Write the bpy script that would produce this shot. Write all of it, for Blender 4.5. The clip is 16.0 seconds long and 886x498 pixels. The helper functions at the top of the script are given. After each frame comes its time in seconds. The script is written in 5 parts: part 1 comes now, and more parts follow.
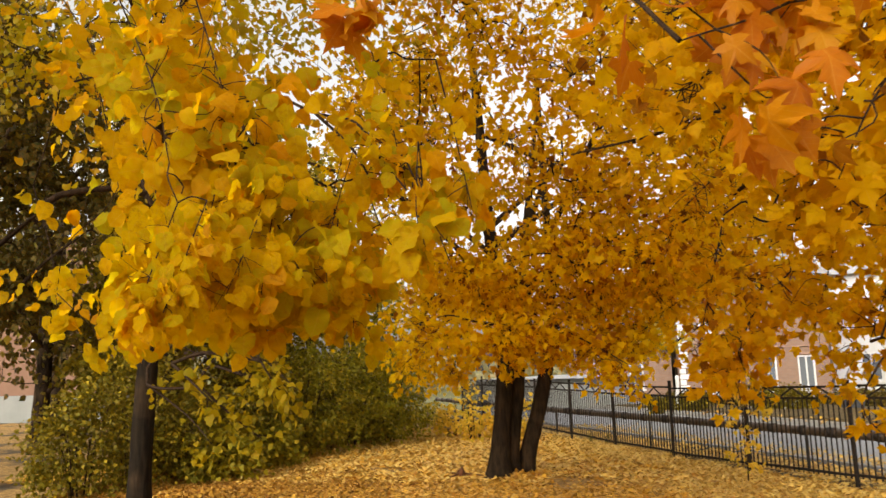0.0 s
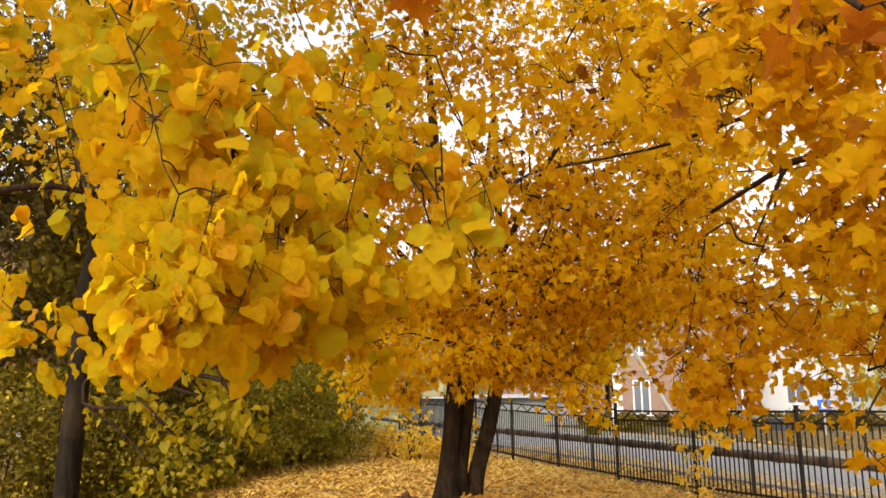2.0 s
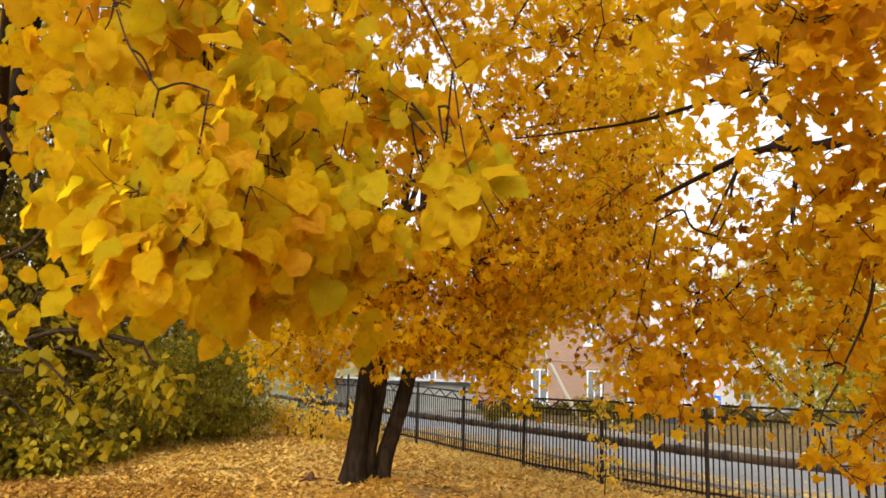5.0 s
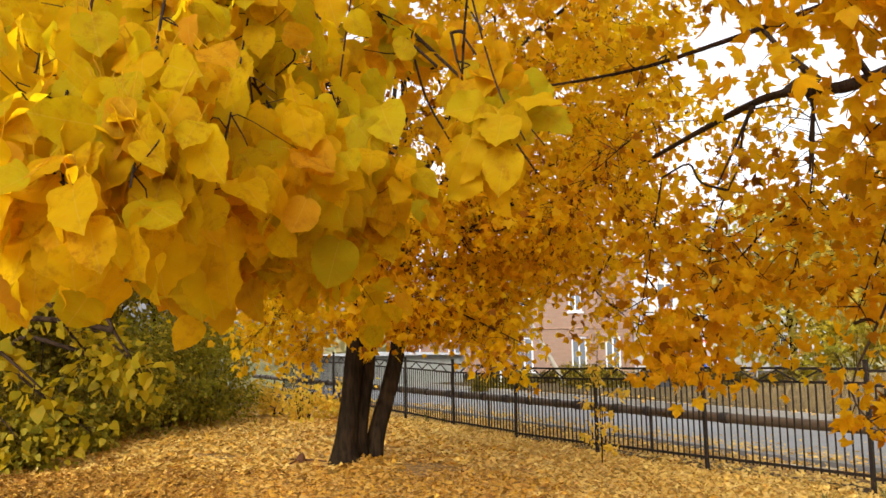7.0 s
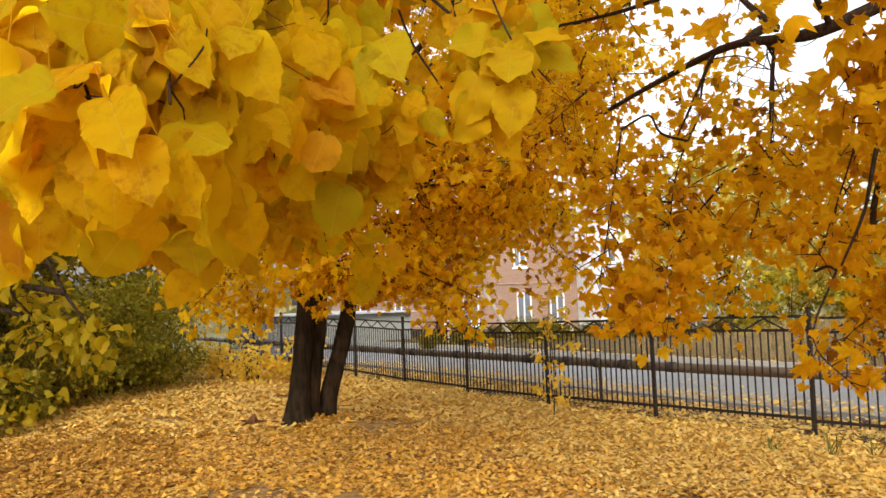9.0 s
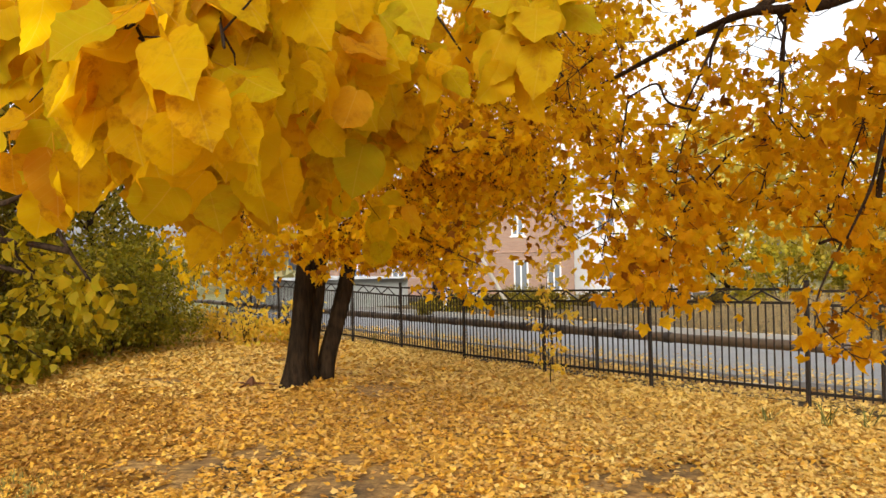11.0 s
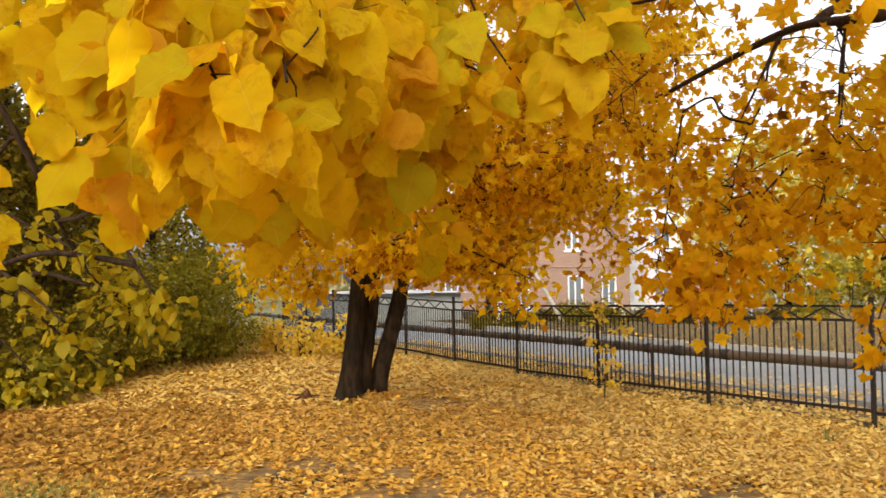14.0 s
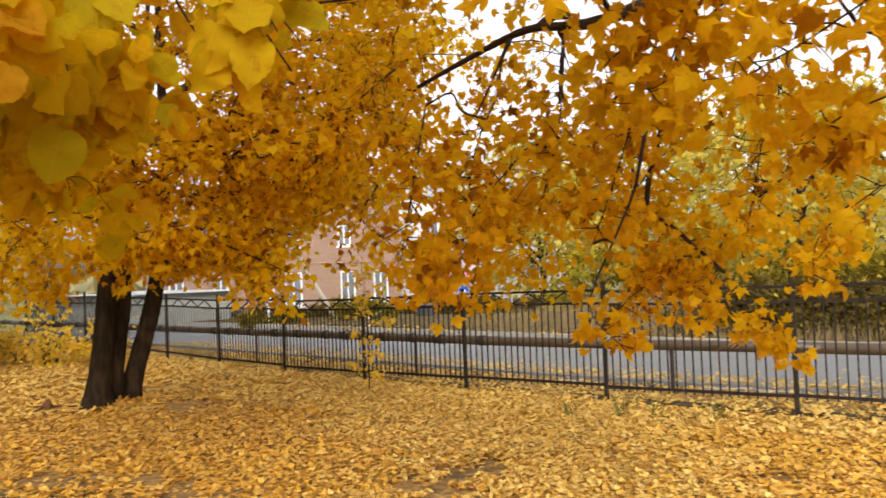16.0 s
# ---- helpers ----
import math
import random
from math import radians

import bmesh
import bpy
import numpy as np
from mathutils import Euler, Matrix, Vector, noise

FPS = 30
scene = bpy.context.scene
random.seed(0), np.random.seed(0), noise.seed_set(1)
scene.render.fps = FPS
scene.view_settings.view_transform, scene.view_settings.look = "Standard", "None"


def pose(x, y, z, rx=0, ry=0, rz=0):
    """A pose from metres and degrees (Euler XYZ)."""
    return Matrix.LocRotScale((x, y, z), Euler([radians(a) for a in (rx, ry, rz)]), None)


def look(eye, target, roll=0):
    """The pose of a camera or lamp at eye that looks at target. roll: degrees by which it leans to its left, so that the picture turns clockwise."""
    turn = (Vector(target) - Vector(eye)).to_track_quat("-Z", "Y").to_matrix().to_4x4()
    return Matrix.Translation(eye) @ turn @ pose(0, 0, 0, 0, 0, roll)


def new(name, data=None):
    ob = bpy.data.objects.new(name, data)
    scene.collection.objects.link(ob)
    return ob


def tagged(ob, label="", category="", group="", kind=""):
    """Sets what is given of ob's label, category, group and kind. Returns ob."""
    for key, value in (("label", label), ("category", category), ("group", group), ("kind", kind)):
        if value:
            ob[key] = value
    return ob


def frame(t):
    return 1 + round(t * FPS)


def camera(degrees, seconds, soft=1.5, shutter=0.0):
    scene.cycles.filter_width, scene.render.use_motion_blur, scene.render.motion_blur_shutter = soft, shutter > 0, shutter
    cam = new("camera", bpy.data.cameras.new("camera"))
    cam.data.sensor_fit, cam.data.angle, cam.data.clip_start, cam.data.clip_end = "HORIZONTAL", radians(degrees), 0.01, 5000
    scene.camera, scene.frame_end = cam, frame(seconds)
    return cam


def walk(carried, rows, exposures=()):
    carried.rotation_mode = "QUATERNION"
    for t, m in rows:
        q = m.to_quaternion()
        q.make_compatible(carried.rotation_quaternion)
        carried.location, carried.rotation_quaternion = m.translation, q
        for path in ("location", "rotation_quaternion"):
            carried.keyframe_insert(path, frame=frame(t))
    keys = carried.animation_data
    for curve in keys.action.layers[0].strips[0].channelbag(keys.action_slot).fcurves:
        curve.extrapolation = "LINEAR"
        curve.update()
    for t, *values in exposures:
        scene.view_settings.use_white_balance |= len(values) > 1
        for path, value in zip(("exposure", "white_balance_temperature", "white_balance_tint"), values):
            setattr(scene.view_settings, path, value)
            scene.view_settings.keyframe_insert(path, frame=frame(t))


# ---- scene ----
# ---- camera and its walk ----
cam = camera(58.0, 16.0, soft=1.5, shutter=0.3)
PATH = [
    (0, (-0.208, 1.231, 1.872), (-0.61, 3.167, 2.173), -1.8),
    (0.5, (-0.292, 1.352, 1.885), (-0.739, 3.276, 2.201), -2.6),
    (1, (-0.378, 1.441, 1.896), (-0.748, 3.379, 2.22), -1.3),
    (1.5, (-0.478, 1.49, 1.898), (-0.789, 3.445, 2.182), -1.4),
    (2, (-0.603, 1.549, 1.918), (-0.837, 3.506, 2.257), -1.0),
    (2.5, (-0.629, 1.589, 1.916), (-0.911, 3.531, 2.302), -0.2),
    (3, (-0.643, 1.724, 1.914), (-0.924, 3.656, 2.347), 0.7),
    (3.5, (-0.662, 1.803, 1.918), (-0.901, 3.738, 2.361), 1.8),
    (4, (-0.761, 1.854, 1.913), (-0.843, 3.813, 2.307), 1.6),
    (4.5, (-0.895, 1.899, 1.907), (-0.875, 3.849, 2.35), 2.2),
    (5, (-0.951, 1.944, 1.886), (-0.945, 3.922, 2.185), 1.6),
    (5.2, (-1.001, 1.936, 1.895), (-0.99, 3.917, 2.176), 1.4),
    (7.3, (-1.092, 2.405, 1.898), (-1.006, 4.392, 2.107), -1.6),
    (7.5, (-1.142, 2.416, 1.898), (-1.027, 4.404, 2.091), -1.9),
    (8, (-1.162, 2.44, 1.894), (-1.002, 4.425, 2.079), -2.1),
    (8.5, (-1.148, 2.482, 1.903), (-0.973, 4.47, 2.046), -2.4),
    (9, (-1.183, 2.474, 1.89), (-0.982, 4.46, 2.014), -2.1),
    (9.2, (-1.164, 2.5, 1.887), (-0.951, 4.485, 2.01), -1.6),
    (11.3, (-1.23, 2.487, 1.882), (-1.028, 4.476, 1.92), -0.9),
    (11.5, (-1.225, 2.466, 1.882), (-1.045, 4.457, 1.927), -0.9),
    (12, (-1.223, 2.456, 1.882), (-1.139, 4.453, 1.947), -1.2),
    (12.5, (-1.219, 2.437, 1.882), (-1.255, 4.436, 1.962), -1.6),
    (13, (-1.211, 2.399, 1.883), (-1.293, 4.396, 1.948), -1.6),
    (13.5, (-1.216, 2.426, 1.882), (-1.253, 4.425, 1.945), -1.2),
    (14, (-1.223, 2.448, 1.883), (-1.149, 4.445, 1.963), -0.8),
    (14.5, (-1.227, 2.472, 1.884), (-1.052, 4.463, 1.953), -0.9),
    (15, (-1.239, 2.457, 1.895), (-0.95, 4.436, 1.938), -1.7),
    (15.5, (-1.096, 2.453, 1.877), (-0.65, 4.402, 1.909), -1.7),
    (16, (-1.027, 2.411, 1.831), (-0.407, 4.311, 1.888), -2.2),
]
walk(cam, [(t, look(eye, target, roll)) for t, eye, target, roll in PATH], [(0.0, -0.1, 6900, 10), (1.5, 0.1, 6700, 10), (3.0, 0.14, 6500, 10), (4.5, 0.06, 6500, 10), (5.0, 0.06, 6500, 10), (7.5, 0.1, 6500, 10), (15.0, 0.09, 6500, 10), (16.0, 0.0, 6500, 10)])
SKY, SUN = 0.33, 0.85

# ---- world, sun, exposure ----
world = bpy.data.worlds.new("overcast_sky")
scene.world = world
world.use_nodes = True
wn = world.node_tree
wn.nodes.clear()
sky = wn.nodes.new("ShaderNodeTexSky")
sky.sky_type = "NISHITA"
sky.sun_disc = False
sky.sun_elevation = radians(34)
sky.sun_rotation = radians(200)
sky.air_density, sky.dust_density, sky.ozone_density = 1.0, 5.0, 1.0
grey = wn.nodes.new("ShaderNodeHueSaturation")
grey.inputs["Saturation"].default_value = 0.12
back = wn.nodes.new("ShaderNodeBackground")
back.inputs["Strength"].default_value = SKY
wout = wn.nodes.new("ShaderNodeOutputWorld")
wn.links.new(sky.outputs[0], grey.inputs["Color"])
wn.links.new(grey.outputs[0], back.inputs["Color"])
wn.links.new(back.outputs[0], wout.inputs["Surface"])
sun_data = bpy.data.lights.new("sun", "SUN")
sun_data.energy, sun_data.angle, sun_data.color = SUN, radians(70), (1.0, 0.95, 0.88)
sun = new("sun", sun_data)
sun.matrix_world = look((0, 0, 30), (math.sin(radians(20)) * 24.9, math.cos(radians(20)) * 24.9, 13.2))


# ---- materials ----
class Nodes:
    """A small builder for node materials."""

    def __init__(self, name):
        self.mat = bpy.data.materials.new(name)
        self.mat.use_nodes = True
        self.tree = self.mat.node_tree
        self.tree.nodes.clear()
        self.out = self.tree.nodes.new("ShaderNodeOutputMaterial")

    def add(self, kind, **values):
        node = self.tree.nodes.new(kind)
        for key, value in values.items():
            node.inputs[key.replace("_", " ")].default_value = value
        return node

    def link(self, a, b):
        self.tree.links.new(a, b)

    def math(self, op, a, b=None):
        node = self.tree.nodes.new("ShaderNodeMath")
        node.operation = op
        for i, v in enumerate((a, b)):
            if v is None:
                continue
            if isinstance(v, (int, float)):
                node.inputs[i].default_value = v
            else:
                self.link(v, node.inputs[i])
        return node.outputs[0]

    def noise(self, vector, scale, detail=4, rough=0.55):
        node = self.add("ShaderNodeTexNoise", Scale=scale, Detail=detail, Roughness=rough)
        if vector is not None:
            self.link(vector, node.inputs["Vector"])
        return node.outputs["Fac"]

    def ramp(self, fac, stops):
        node = self.tree.nodes.new("ShaderNodeValToRGB")
        els = node.color_ramp.elements
        while len(els) < len(stops):
            els.new(0.5)
        for el, (p, c) in zip(els, stops):
            el.position, el.color = p, (*c, 1)
        self.link(fac, node.inputs["Fac"])
        return node.outputs["Color"]

    def mix(self, fac, a, b, blend="MIX"):
        node = self.tree.nodes.new("ShaderNodeMix")
        node.data_type, node.blend_type = "RGBA", blend
        for socket, v in ((node.inputs[0], fac), (node.inputs[6], a), (node.inputs[7], b)):
            if isinstance(v, (int, float)):
                socket.default_value = v
            elif isinstance(v, tuple):
                socket.default_value = (*v, 1)
            else:
                self.link(v, socket)
        return node.outputs[2]

    def place(self):
        return self.add("ShaderNodeNewGeometry").outputs["Position"]

    def local(self):
        return self.add("ShaderNodeTexCoord").outputs["Object"]

    def bump(self, height, strength, distance):
        node = self.add("ShaderNodeBump", Strength=strength, Distance=distance)
        self.link(height, node.inputs["Height"])
        return node.outputs["Normal"]

    def surface(self, color, rough=0.7, metal=0.0, normal=None, spec=0.3):
        node = self.add("ShaderNodeBsdfPrincipled", Metallic=metal)
        node.inputs["Specular IOR Level"].default_value = spec
        for socket, v in ((node.inputs["Base Color"], color), (node.inputs["Roughness"], rough)):
            if isinstance(v, tuple):
                socket.default_value = (*v, 1)
            elif isinstance(v, (int, float)):
                socket.default_value = v
            else:
                self.link(v, socket)
        if normal is not None:
            self.link(normal, node.inputs["Normal"])
        self.link(node.outputs[0], self.out.inputs["Surface"])
        return node


def leaf_material(name, stops, tint, tint_scale, tint_low, through_share=0.5, veins=0.0, spots=0.0, rough=0.5, sheen=0.12):
    """Leaves: a colour for each leaf out of the stops, drifting towards tint in patches; light shines through."""
    n = Nodes(name)
    geo = n.add("ShaderNodeNewGeometry")
    info = n.add("ShaderNodeObjectInfo")
    pick = n.math("FRACT", n.math("ADD", geo.outputs["Random Per Island"], n.math("MULTIPLY", info.outputs["Random"], 7.31)))
    color = n.ramp(pick, stops)
    patch = n.noise(geo.outputs["Position"], tint_scale, 2)
    wide = n.ramp(patch, [(tint_low, (0, 0, 0)), (tint_low + 0.18, (1, 1, 1))])
    color = n.mix(n.math("MULTIPLY", wide, 0.75), color, tint)
    uv = n.add("ShaderNodeUVMap").outputs["UV"]
    sep = n.add("ShaderNodeSeparateXYZ")
    n.link(uv, sep.inputs[0])
    across, along = n.math("ABSOLUTE", sep.outputs[0]), sep.outputs[1]
    shift = n.add("ShaderNodeVectorMath")
    shift.operation = "ADD"
    n.link(uv, shift.inputs[0])
    off = n.add("ShaderNodeCombineXYZ")
    n.link(n.math("MULTIPLY", pick, 37.0), off.inputs[0])
    n.link(n.math("MULTIPLY", info.outputs["Random"], 53.0), off.inputs[1])
    n.link(off.outputs[0], shift.inputs[1])
    blotch = n.noise(shift.outputs[0], 3.2, 4)
    color = n.mix(n.ramp(blotch, [(0.35, (0, 0, 0)), (0.7, (0.75, 0.75, 0.75))]), color, n.mix(0.35, color, (0.6, 0.22, 0.005)))
    normal = None
    if veins:
        rib = n.math("LESS_THAN", across, 0.011)
        side = n.math("FRACT", n.math("MULTIPLY", n.math("SUBTRACT", along, n.math("MULTIPLY", across, 0.75)), 7.0))
        side = n.math("LESS_THAN", side, 0.09)
        line = n.math("MAXIMUM", rib, n.math("MULTIPLY", side, 0.5))
        color = n.mix(n.math("MULTIPLY", line, veins), color, (0.75, 0.55, 0.12))
        normal = n.bump(n.math("ADD", n.math("MULTIPLY", line, -0.6), blotch), 0.5, 0.004)
    if spots:
        rust = n.ramp(n.noise(shift.outputs[0], 3.0, 6, 0.72), [(0.5, (0, 0, 0)), (0.68, (1, 1, 1))])
        own = n.math("FRACT", n.math("MULTIPLY", pick, 13.7))
        color = n.mix(n.math("MULTIPLY", n.math("MULTIPLY", rust, own), spots), color, (0.3, 0.085, 0.015))
    front = n.add("ShaderNodeBsdfPrincipled", Roughness=rough)
    front.inputs["Specular IOR Level"].default_value = sheen
    n.link(color, front.inputs["Base Color"])
    behind = n.add("ShaderNodeBsdfTranslucent")
    n.link(n.mix(1.0, color, (1.0, 0.93, 0.6), "MULTIPLY"), behind.inputs["Color"])
    if normal is not None:
        n.link(normal, front.inputs["Normal"])
    both = n.add("ShaderNodeMixShader", Fac=through_share)
    n.link(front.outputs[0], both.inputs[1])
    n.link(behind.outputs[0], both.inputs[2])
    n.link(both.outputs[0], n.out.inputs["Surface"])
    return n.mat


LINDEN = [(0.0, (0.729, 0.459, 0.006)), (0.3, (0.718, 0.4, 0.005)), (0.5, (0.673, 0.309, 0.004)), (0.78, (0.583, 0.427, 0.01)), (1.0, (0.427, 0.395, 0.012))]
MAPLE = [(0.0, (0.76, 0.5, 0.006)), (0.3, (0.74, 0.44, 0.005)), (0.55, (0.69, 0.36, 0.004)), (0.72, (0.78, 0.55, 0.01)), (0.9, (0.54, 0.25, 0.006)), (0.96, (0.27, 0.1, 0.006)), (1.0, (0.1, 0.039, 0.006))]
BRIGHT_MAPLE = [(0.0, (0.86, 0.64, 0.008)), (0.25, (0.85, 0.58, 0.006)), (0.46, (0.79, 0.47, 0.005)), (0.62, (0.86, 0.66, 0.012)), (0.86, (0.63, 0.34, 0.006)), (0.96, (0.32, 0.13, 0.008)), (1.0, (0.12, 0.046, 0.008))]
linden_leaf = leaf_material("linden_leaf", [(p, (r * 1.0, gr * 1.06, bl)) for p, (r, gr, bl) in LINDEN], (0.54, 0.47, 0.01), 0.9, 0.5, 0.72, veins=0.2, spots=0.6, rough=0.65, sheen=0.06)
NEAR_LINDEN = [(0.0, (0.745, 0.547, 0.006)), (0.36, (0.745, 0.509, 0.006)), (0.53, (0.731, 0.463, 0.006)), (0.6, (0.691, 0.379, 0.02)), (0.66, (0.731, 0.528, 0.006)), (1.0, (0.552, 0.5, 0.01))]
linden_near_leaf = leaf_material("linden_near_leaf", NEAR_LINDEN, (0.68, 0.54, 0.008), 5.0, 0.5, 0.8, veins=0.3, spots=0.7, rough=0.65, sheen=0.05)
linden_crown_leaf = leaf_material("linden_crown_leaf", [(p, (r * 0.86, gr * 0.86, bl)) for p, (r, gr, bl) in LINDEN], (0.24, 0.255, 0.01), 0.7, 0.42, 0.5)
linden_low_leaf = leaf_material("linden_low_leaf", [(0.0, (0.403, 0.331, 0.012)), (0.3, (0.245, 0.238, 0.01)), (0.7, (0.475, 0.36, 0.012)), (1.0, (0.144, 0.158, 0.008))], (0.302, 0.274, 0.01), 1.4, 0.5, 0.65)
maple_leaf = leaf_material("maple_leaf", BRIGHT_MAPLE, (0.87, 0.66, 0.012), 0.5, 0.52, 0.78, rough=0.45, sheen=0.14)
maple_near_leaf = leaf_material("maple_near_leaf", MAPLE, (0.78, 0.52, 0.006), 0.9, 0.5, 0.75, veins=0.12, spots=0.45, rough=0.6, sheen=0.08)
maple_red_leaf = leaf_material("maple_red_leaf", [(0.0, (0.56, 0.23, 0.004)), (0.4, (0.48, 0.15, 0.004)), (0.7, (0.4, 0.1, 0.006)), (1.0, (0.56, 0.28, 0.004))], (0.44, 0.12, 0.005), 2.0, 0.5, 0.55, veins=0.15, spots=0.4, rough=0.45, sheen=0.14)
# darker brown litter, with the linden's shade put into the leaf colour
shaded_litter_leaf = leaf_material("shaded_litter_leaf", [(0.0, (0.42, 0.22, 0.035)), (0.35, (0.26, 0.125, 0.022)), (0.6, (0.5, 0.3, 0.05)), (0.8, (0.15, 0.075, 0.02)), (1.0, (0.34, 0.18, 0.035))], (0.24, 0.115, 0.022), 0.6, 0.5, 0.15, rough=0.6, sheen=0.12)
litter_leaf = leaf_material("litter_leaf", [(0.0, (0.73, 0.471, 0.11)), (0.2, (0.694, 0.402, 0.05)), (0.4, (0.565, 0.283, 0.0342)), (0.54, (0.72, 0.487, 0.16)), (0.7, (0.656, 0.368, 0.0418)), (0.84, (0.347, 0.154, 0.0266)), (0.93, (0.73, 0.497, 0.14)), (1.0, (0.182, 0.077, 0.019))], (0.7, 0.41, 0.06), 0.35, 0.5, 0.15, rough=0.55, sheen=0.14)
pale_litter_leaf = leaf_material("pale_litter_leaf", [(0.0, (0.773, 0.576, 0.17)), (0.3, (0.736, 0.504, 0.115)), (0.55, (0.662, 0.405, 0.0816)), (0.75, (0.773, 0.594, 0.21)), (0.92, (0.46, 0.252, 0.0544)), (1.0, (0.754, 0.558, 0.155))], (0.73, 0.51, 0.15), 0.5, 0.5, 0.15, rough=0.55, sheen=0.14)
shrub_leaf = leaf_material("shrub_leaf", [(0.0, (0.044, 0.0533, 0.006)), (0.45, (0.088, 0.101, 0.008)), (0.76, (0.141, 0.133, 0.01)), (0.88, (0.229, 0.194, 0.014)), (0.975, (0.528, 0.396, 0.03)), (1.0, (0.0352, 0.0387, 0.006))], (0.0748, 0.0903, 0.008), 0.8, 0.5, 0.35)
green_shrub_leaf = leaf_material("green_shrub_leaf", [(0.0, (0.0935, 0.112, 0.01)), (0.4, (0.196, 0.207, 0.014)), (0.72, (0.289, 0.261, 0.02)), (0.96, (0.51, 0.39, 0.03)), (1.0, (0.0765, 0.0913, 0.01))], (0.204, 0.224, 0.016), 0.8, 0.5, 0.4)
# greyed, paler leaf colour with the distance haze put into it
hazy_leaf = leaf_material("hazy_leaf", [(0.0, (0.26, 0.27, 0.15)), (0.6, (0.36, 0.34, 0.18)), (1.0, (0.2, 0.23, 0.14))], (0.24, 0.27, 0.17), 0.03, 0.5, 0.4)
yellow_shrub_leaf = leaf_material("yellow_shrub_leaf", [(0.0, (0.13, 0.14, 0.014)), (0.45, (0.28, 0.26, 0.018)), (0.75, (0.5, 0.38, 0.02)), (1.0, (0.08, 0.1, 0.01))], (0.16, 0.2, 0.02), 1.6, 0.48, 0.45)
sapling_leaf = leaf_material("sapling_leaf", [(0.0, (0.84, 0.62, 0.08)), (0.6, (0.82, 0.54, 0.05)), (1.0, (0.62, 0.54, 0.06))], (0.76, 0.58, 0.08), 1.2, 0.55, 0.5)
green_tree_leaf = leaf_material("green_tree_leaf", [(0.0, (0.05, 0.08, 0.02)), (0.6, (0.1, 0.13, 0.03)), (1.0, (0.3, 0.27, 0.04))], (0.2, 0.2, 0.04), 0.3, 0.5, 0.4)
# very dark green that also holds canopy shade for the tree by the linden
dark_shade_leaf = leaf_material("dark_shade_leaf", [(0.0, (0.018, 0.03, 0.008)), (0.6, (0.035, 0.05, 0.012)), (0.93, (0.06, 0.07, 0.014)), (1.0, (0.4, 0.3, 0.03))], (0.025, 0.04, 0.01), 0.6, 0.5, 0.3)
far_yellow_leaf = leaf_material("far_yellow_leaf", [(0.0, (0.5, 0.44, 0.07)), (0.6, (0.62, 0.48, 0.07)), (1.0, (0.34, 0.36, 0.07))], (0.32, 0.36, 0.07), 0.3, 0.5, 0.5)


def bark_material(name, dark, light, scale):
    n = Nodes(name)
    p = n.local()
    stretch = n.add("ShaderNodeMapping")
    stretch.inputs["Scale"].default_value = (scale, scale, scale * 0.16)
    n.link(p, stretch.inputs["Vector"])
    ridges = n.noise(stretch.outputs[0], 3.0, 6, 0.65)
    blot = n.noise(p, 1.4, 3)
    color = n.mix(n.ramp(ridges, [(0.35, (0, 0, 0)), (0.7, (1, 1, 1))]), dark, light)
    color = n.mix(n.ramp(blot, [(0.5, (0, 0, 0)), (0.68, (0.7, 0.7, 0.7))]), color, n.mix(ridges, (0.022, 0.015, 0.009), (0.11, 0.066, 0.034)))
    n.surface(color, 0.95, normal=n.bump(ridges, 0.9, 0.03), spec=0.06)
    return n.mat


maple_bark = bark_material("maple_bark", (0.01, 0.007, 0.004), (0.042, 0.026, 0.014), 5)
linden_bark = bark_material("linden_bark", (0.008, 0.006, 0.004), (0.024, 0.017, 0.01), 6)
twig_bark = bark_material("twig_bark", (0.02, 0.012, 0.007), (0.06, 0.036, 0.021), 14)

n = Nodes("ground_soil")
p = n.place()
leafy = n.ramp(n.noise(p, 9.0, 6, 0.7), [(0.3, (0.12, 0.075, 0.03)), (0.48, (0.28, 0.165, 0.06)), (0.62, (0.45, 0.28, 0.09)), (0.78, (0.62, 0.42, 0.17))])
soil = n.ramp(n.noise(p, 22.0, 5), [(0.3, (0.045, 0.034, 0.022)), (0.7, (0.12, 0.088, 0.055))])
bare = n.ramp(n.noise(p, 0.55, 3), [(0.5, (1, 1, 1)), (0.6, (0, 0, 0))])
spot = n.add("ShaderNodeSeparateXYZ")
n.link(p, spot.inputs[0])
away = n.math("ADD", spot.outputs[1], n.math("MULTIPLY", spot.outputs[0], 0.55))
away = n.math("ADD", away, n.math("MULTIPLY", n.noise(p, 0.4, 4), 6.0))
meadow = n.ramp(n.noise(p, 3.0, 6, 0.7), [(0.3, (0.09, 0.095, 0.04)), (0.5, (0.17, 0.16, 0.07)), (0.7, (0.3, 0.26, 0.12))])
outside = n.ramp(n.math("DIVIDE", n.math("SUBTRACT", away, 31.0), 6.0), [(0.0, (0, 0, 0)), (1.0, (1, 1, 1))])
n.surface(n.mix(outside, n.mix(bare, soil, leafy), meadow), 0.95, normal=n.bump(n.noise(p, 30.0, 5), 0.6, 0.03), spec=0.1)
ground_mat = n.mat

n = Nodes("asphalt")
p = n.place()
tone = n.mix(n.noise(p, 160.0, 2), (0.14, 0.145, 0.153), (0.26, 0.265, 0.275))
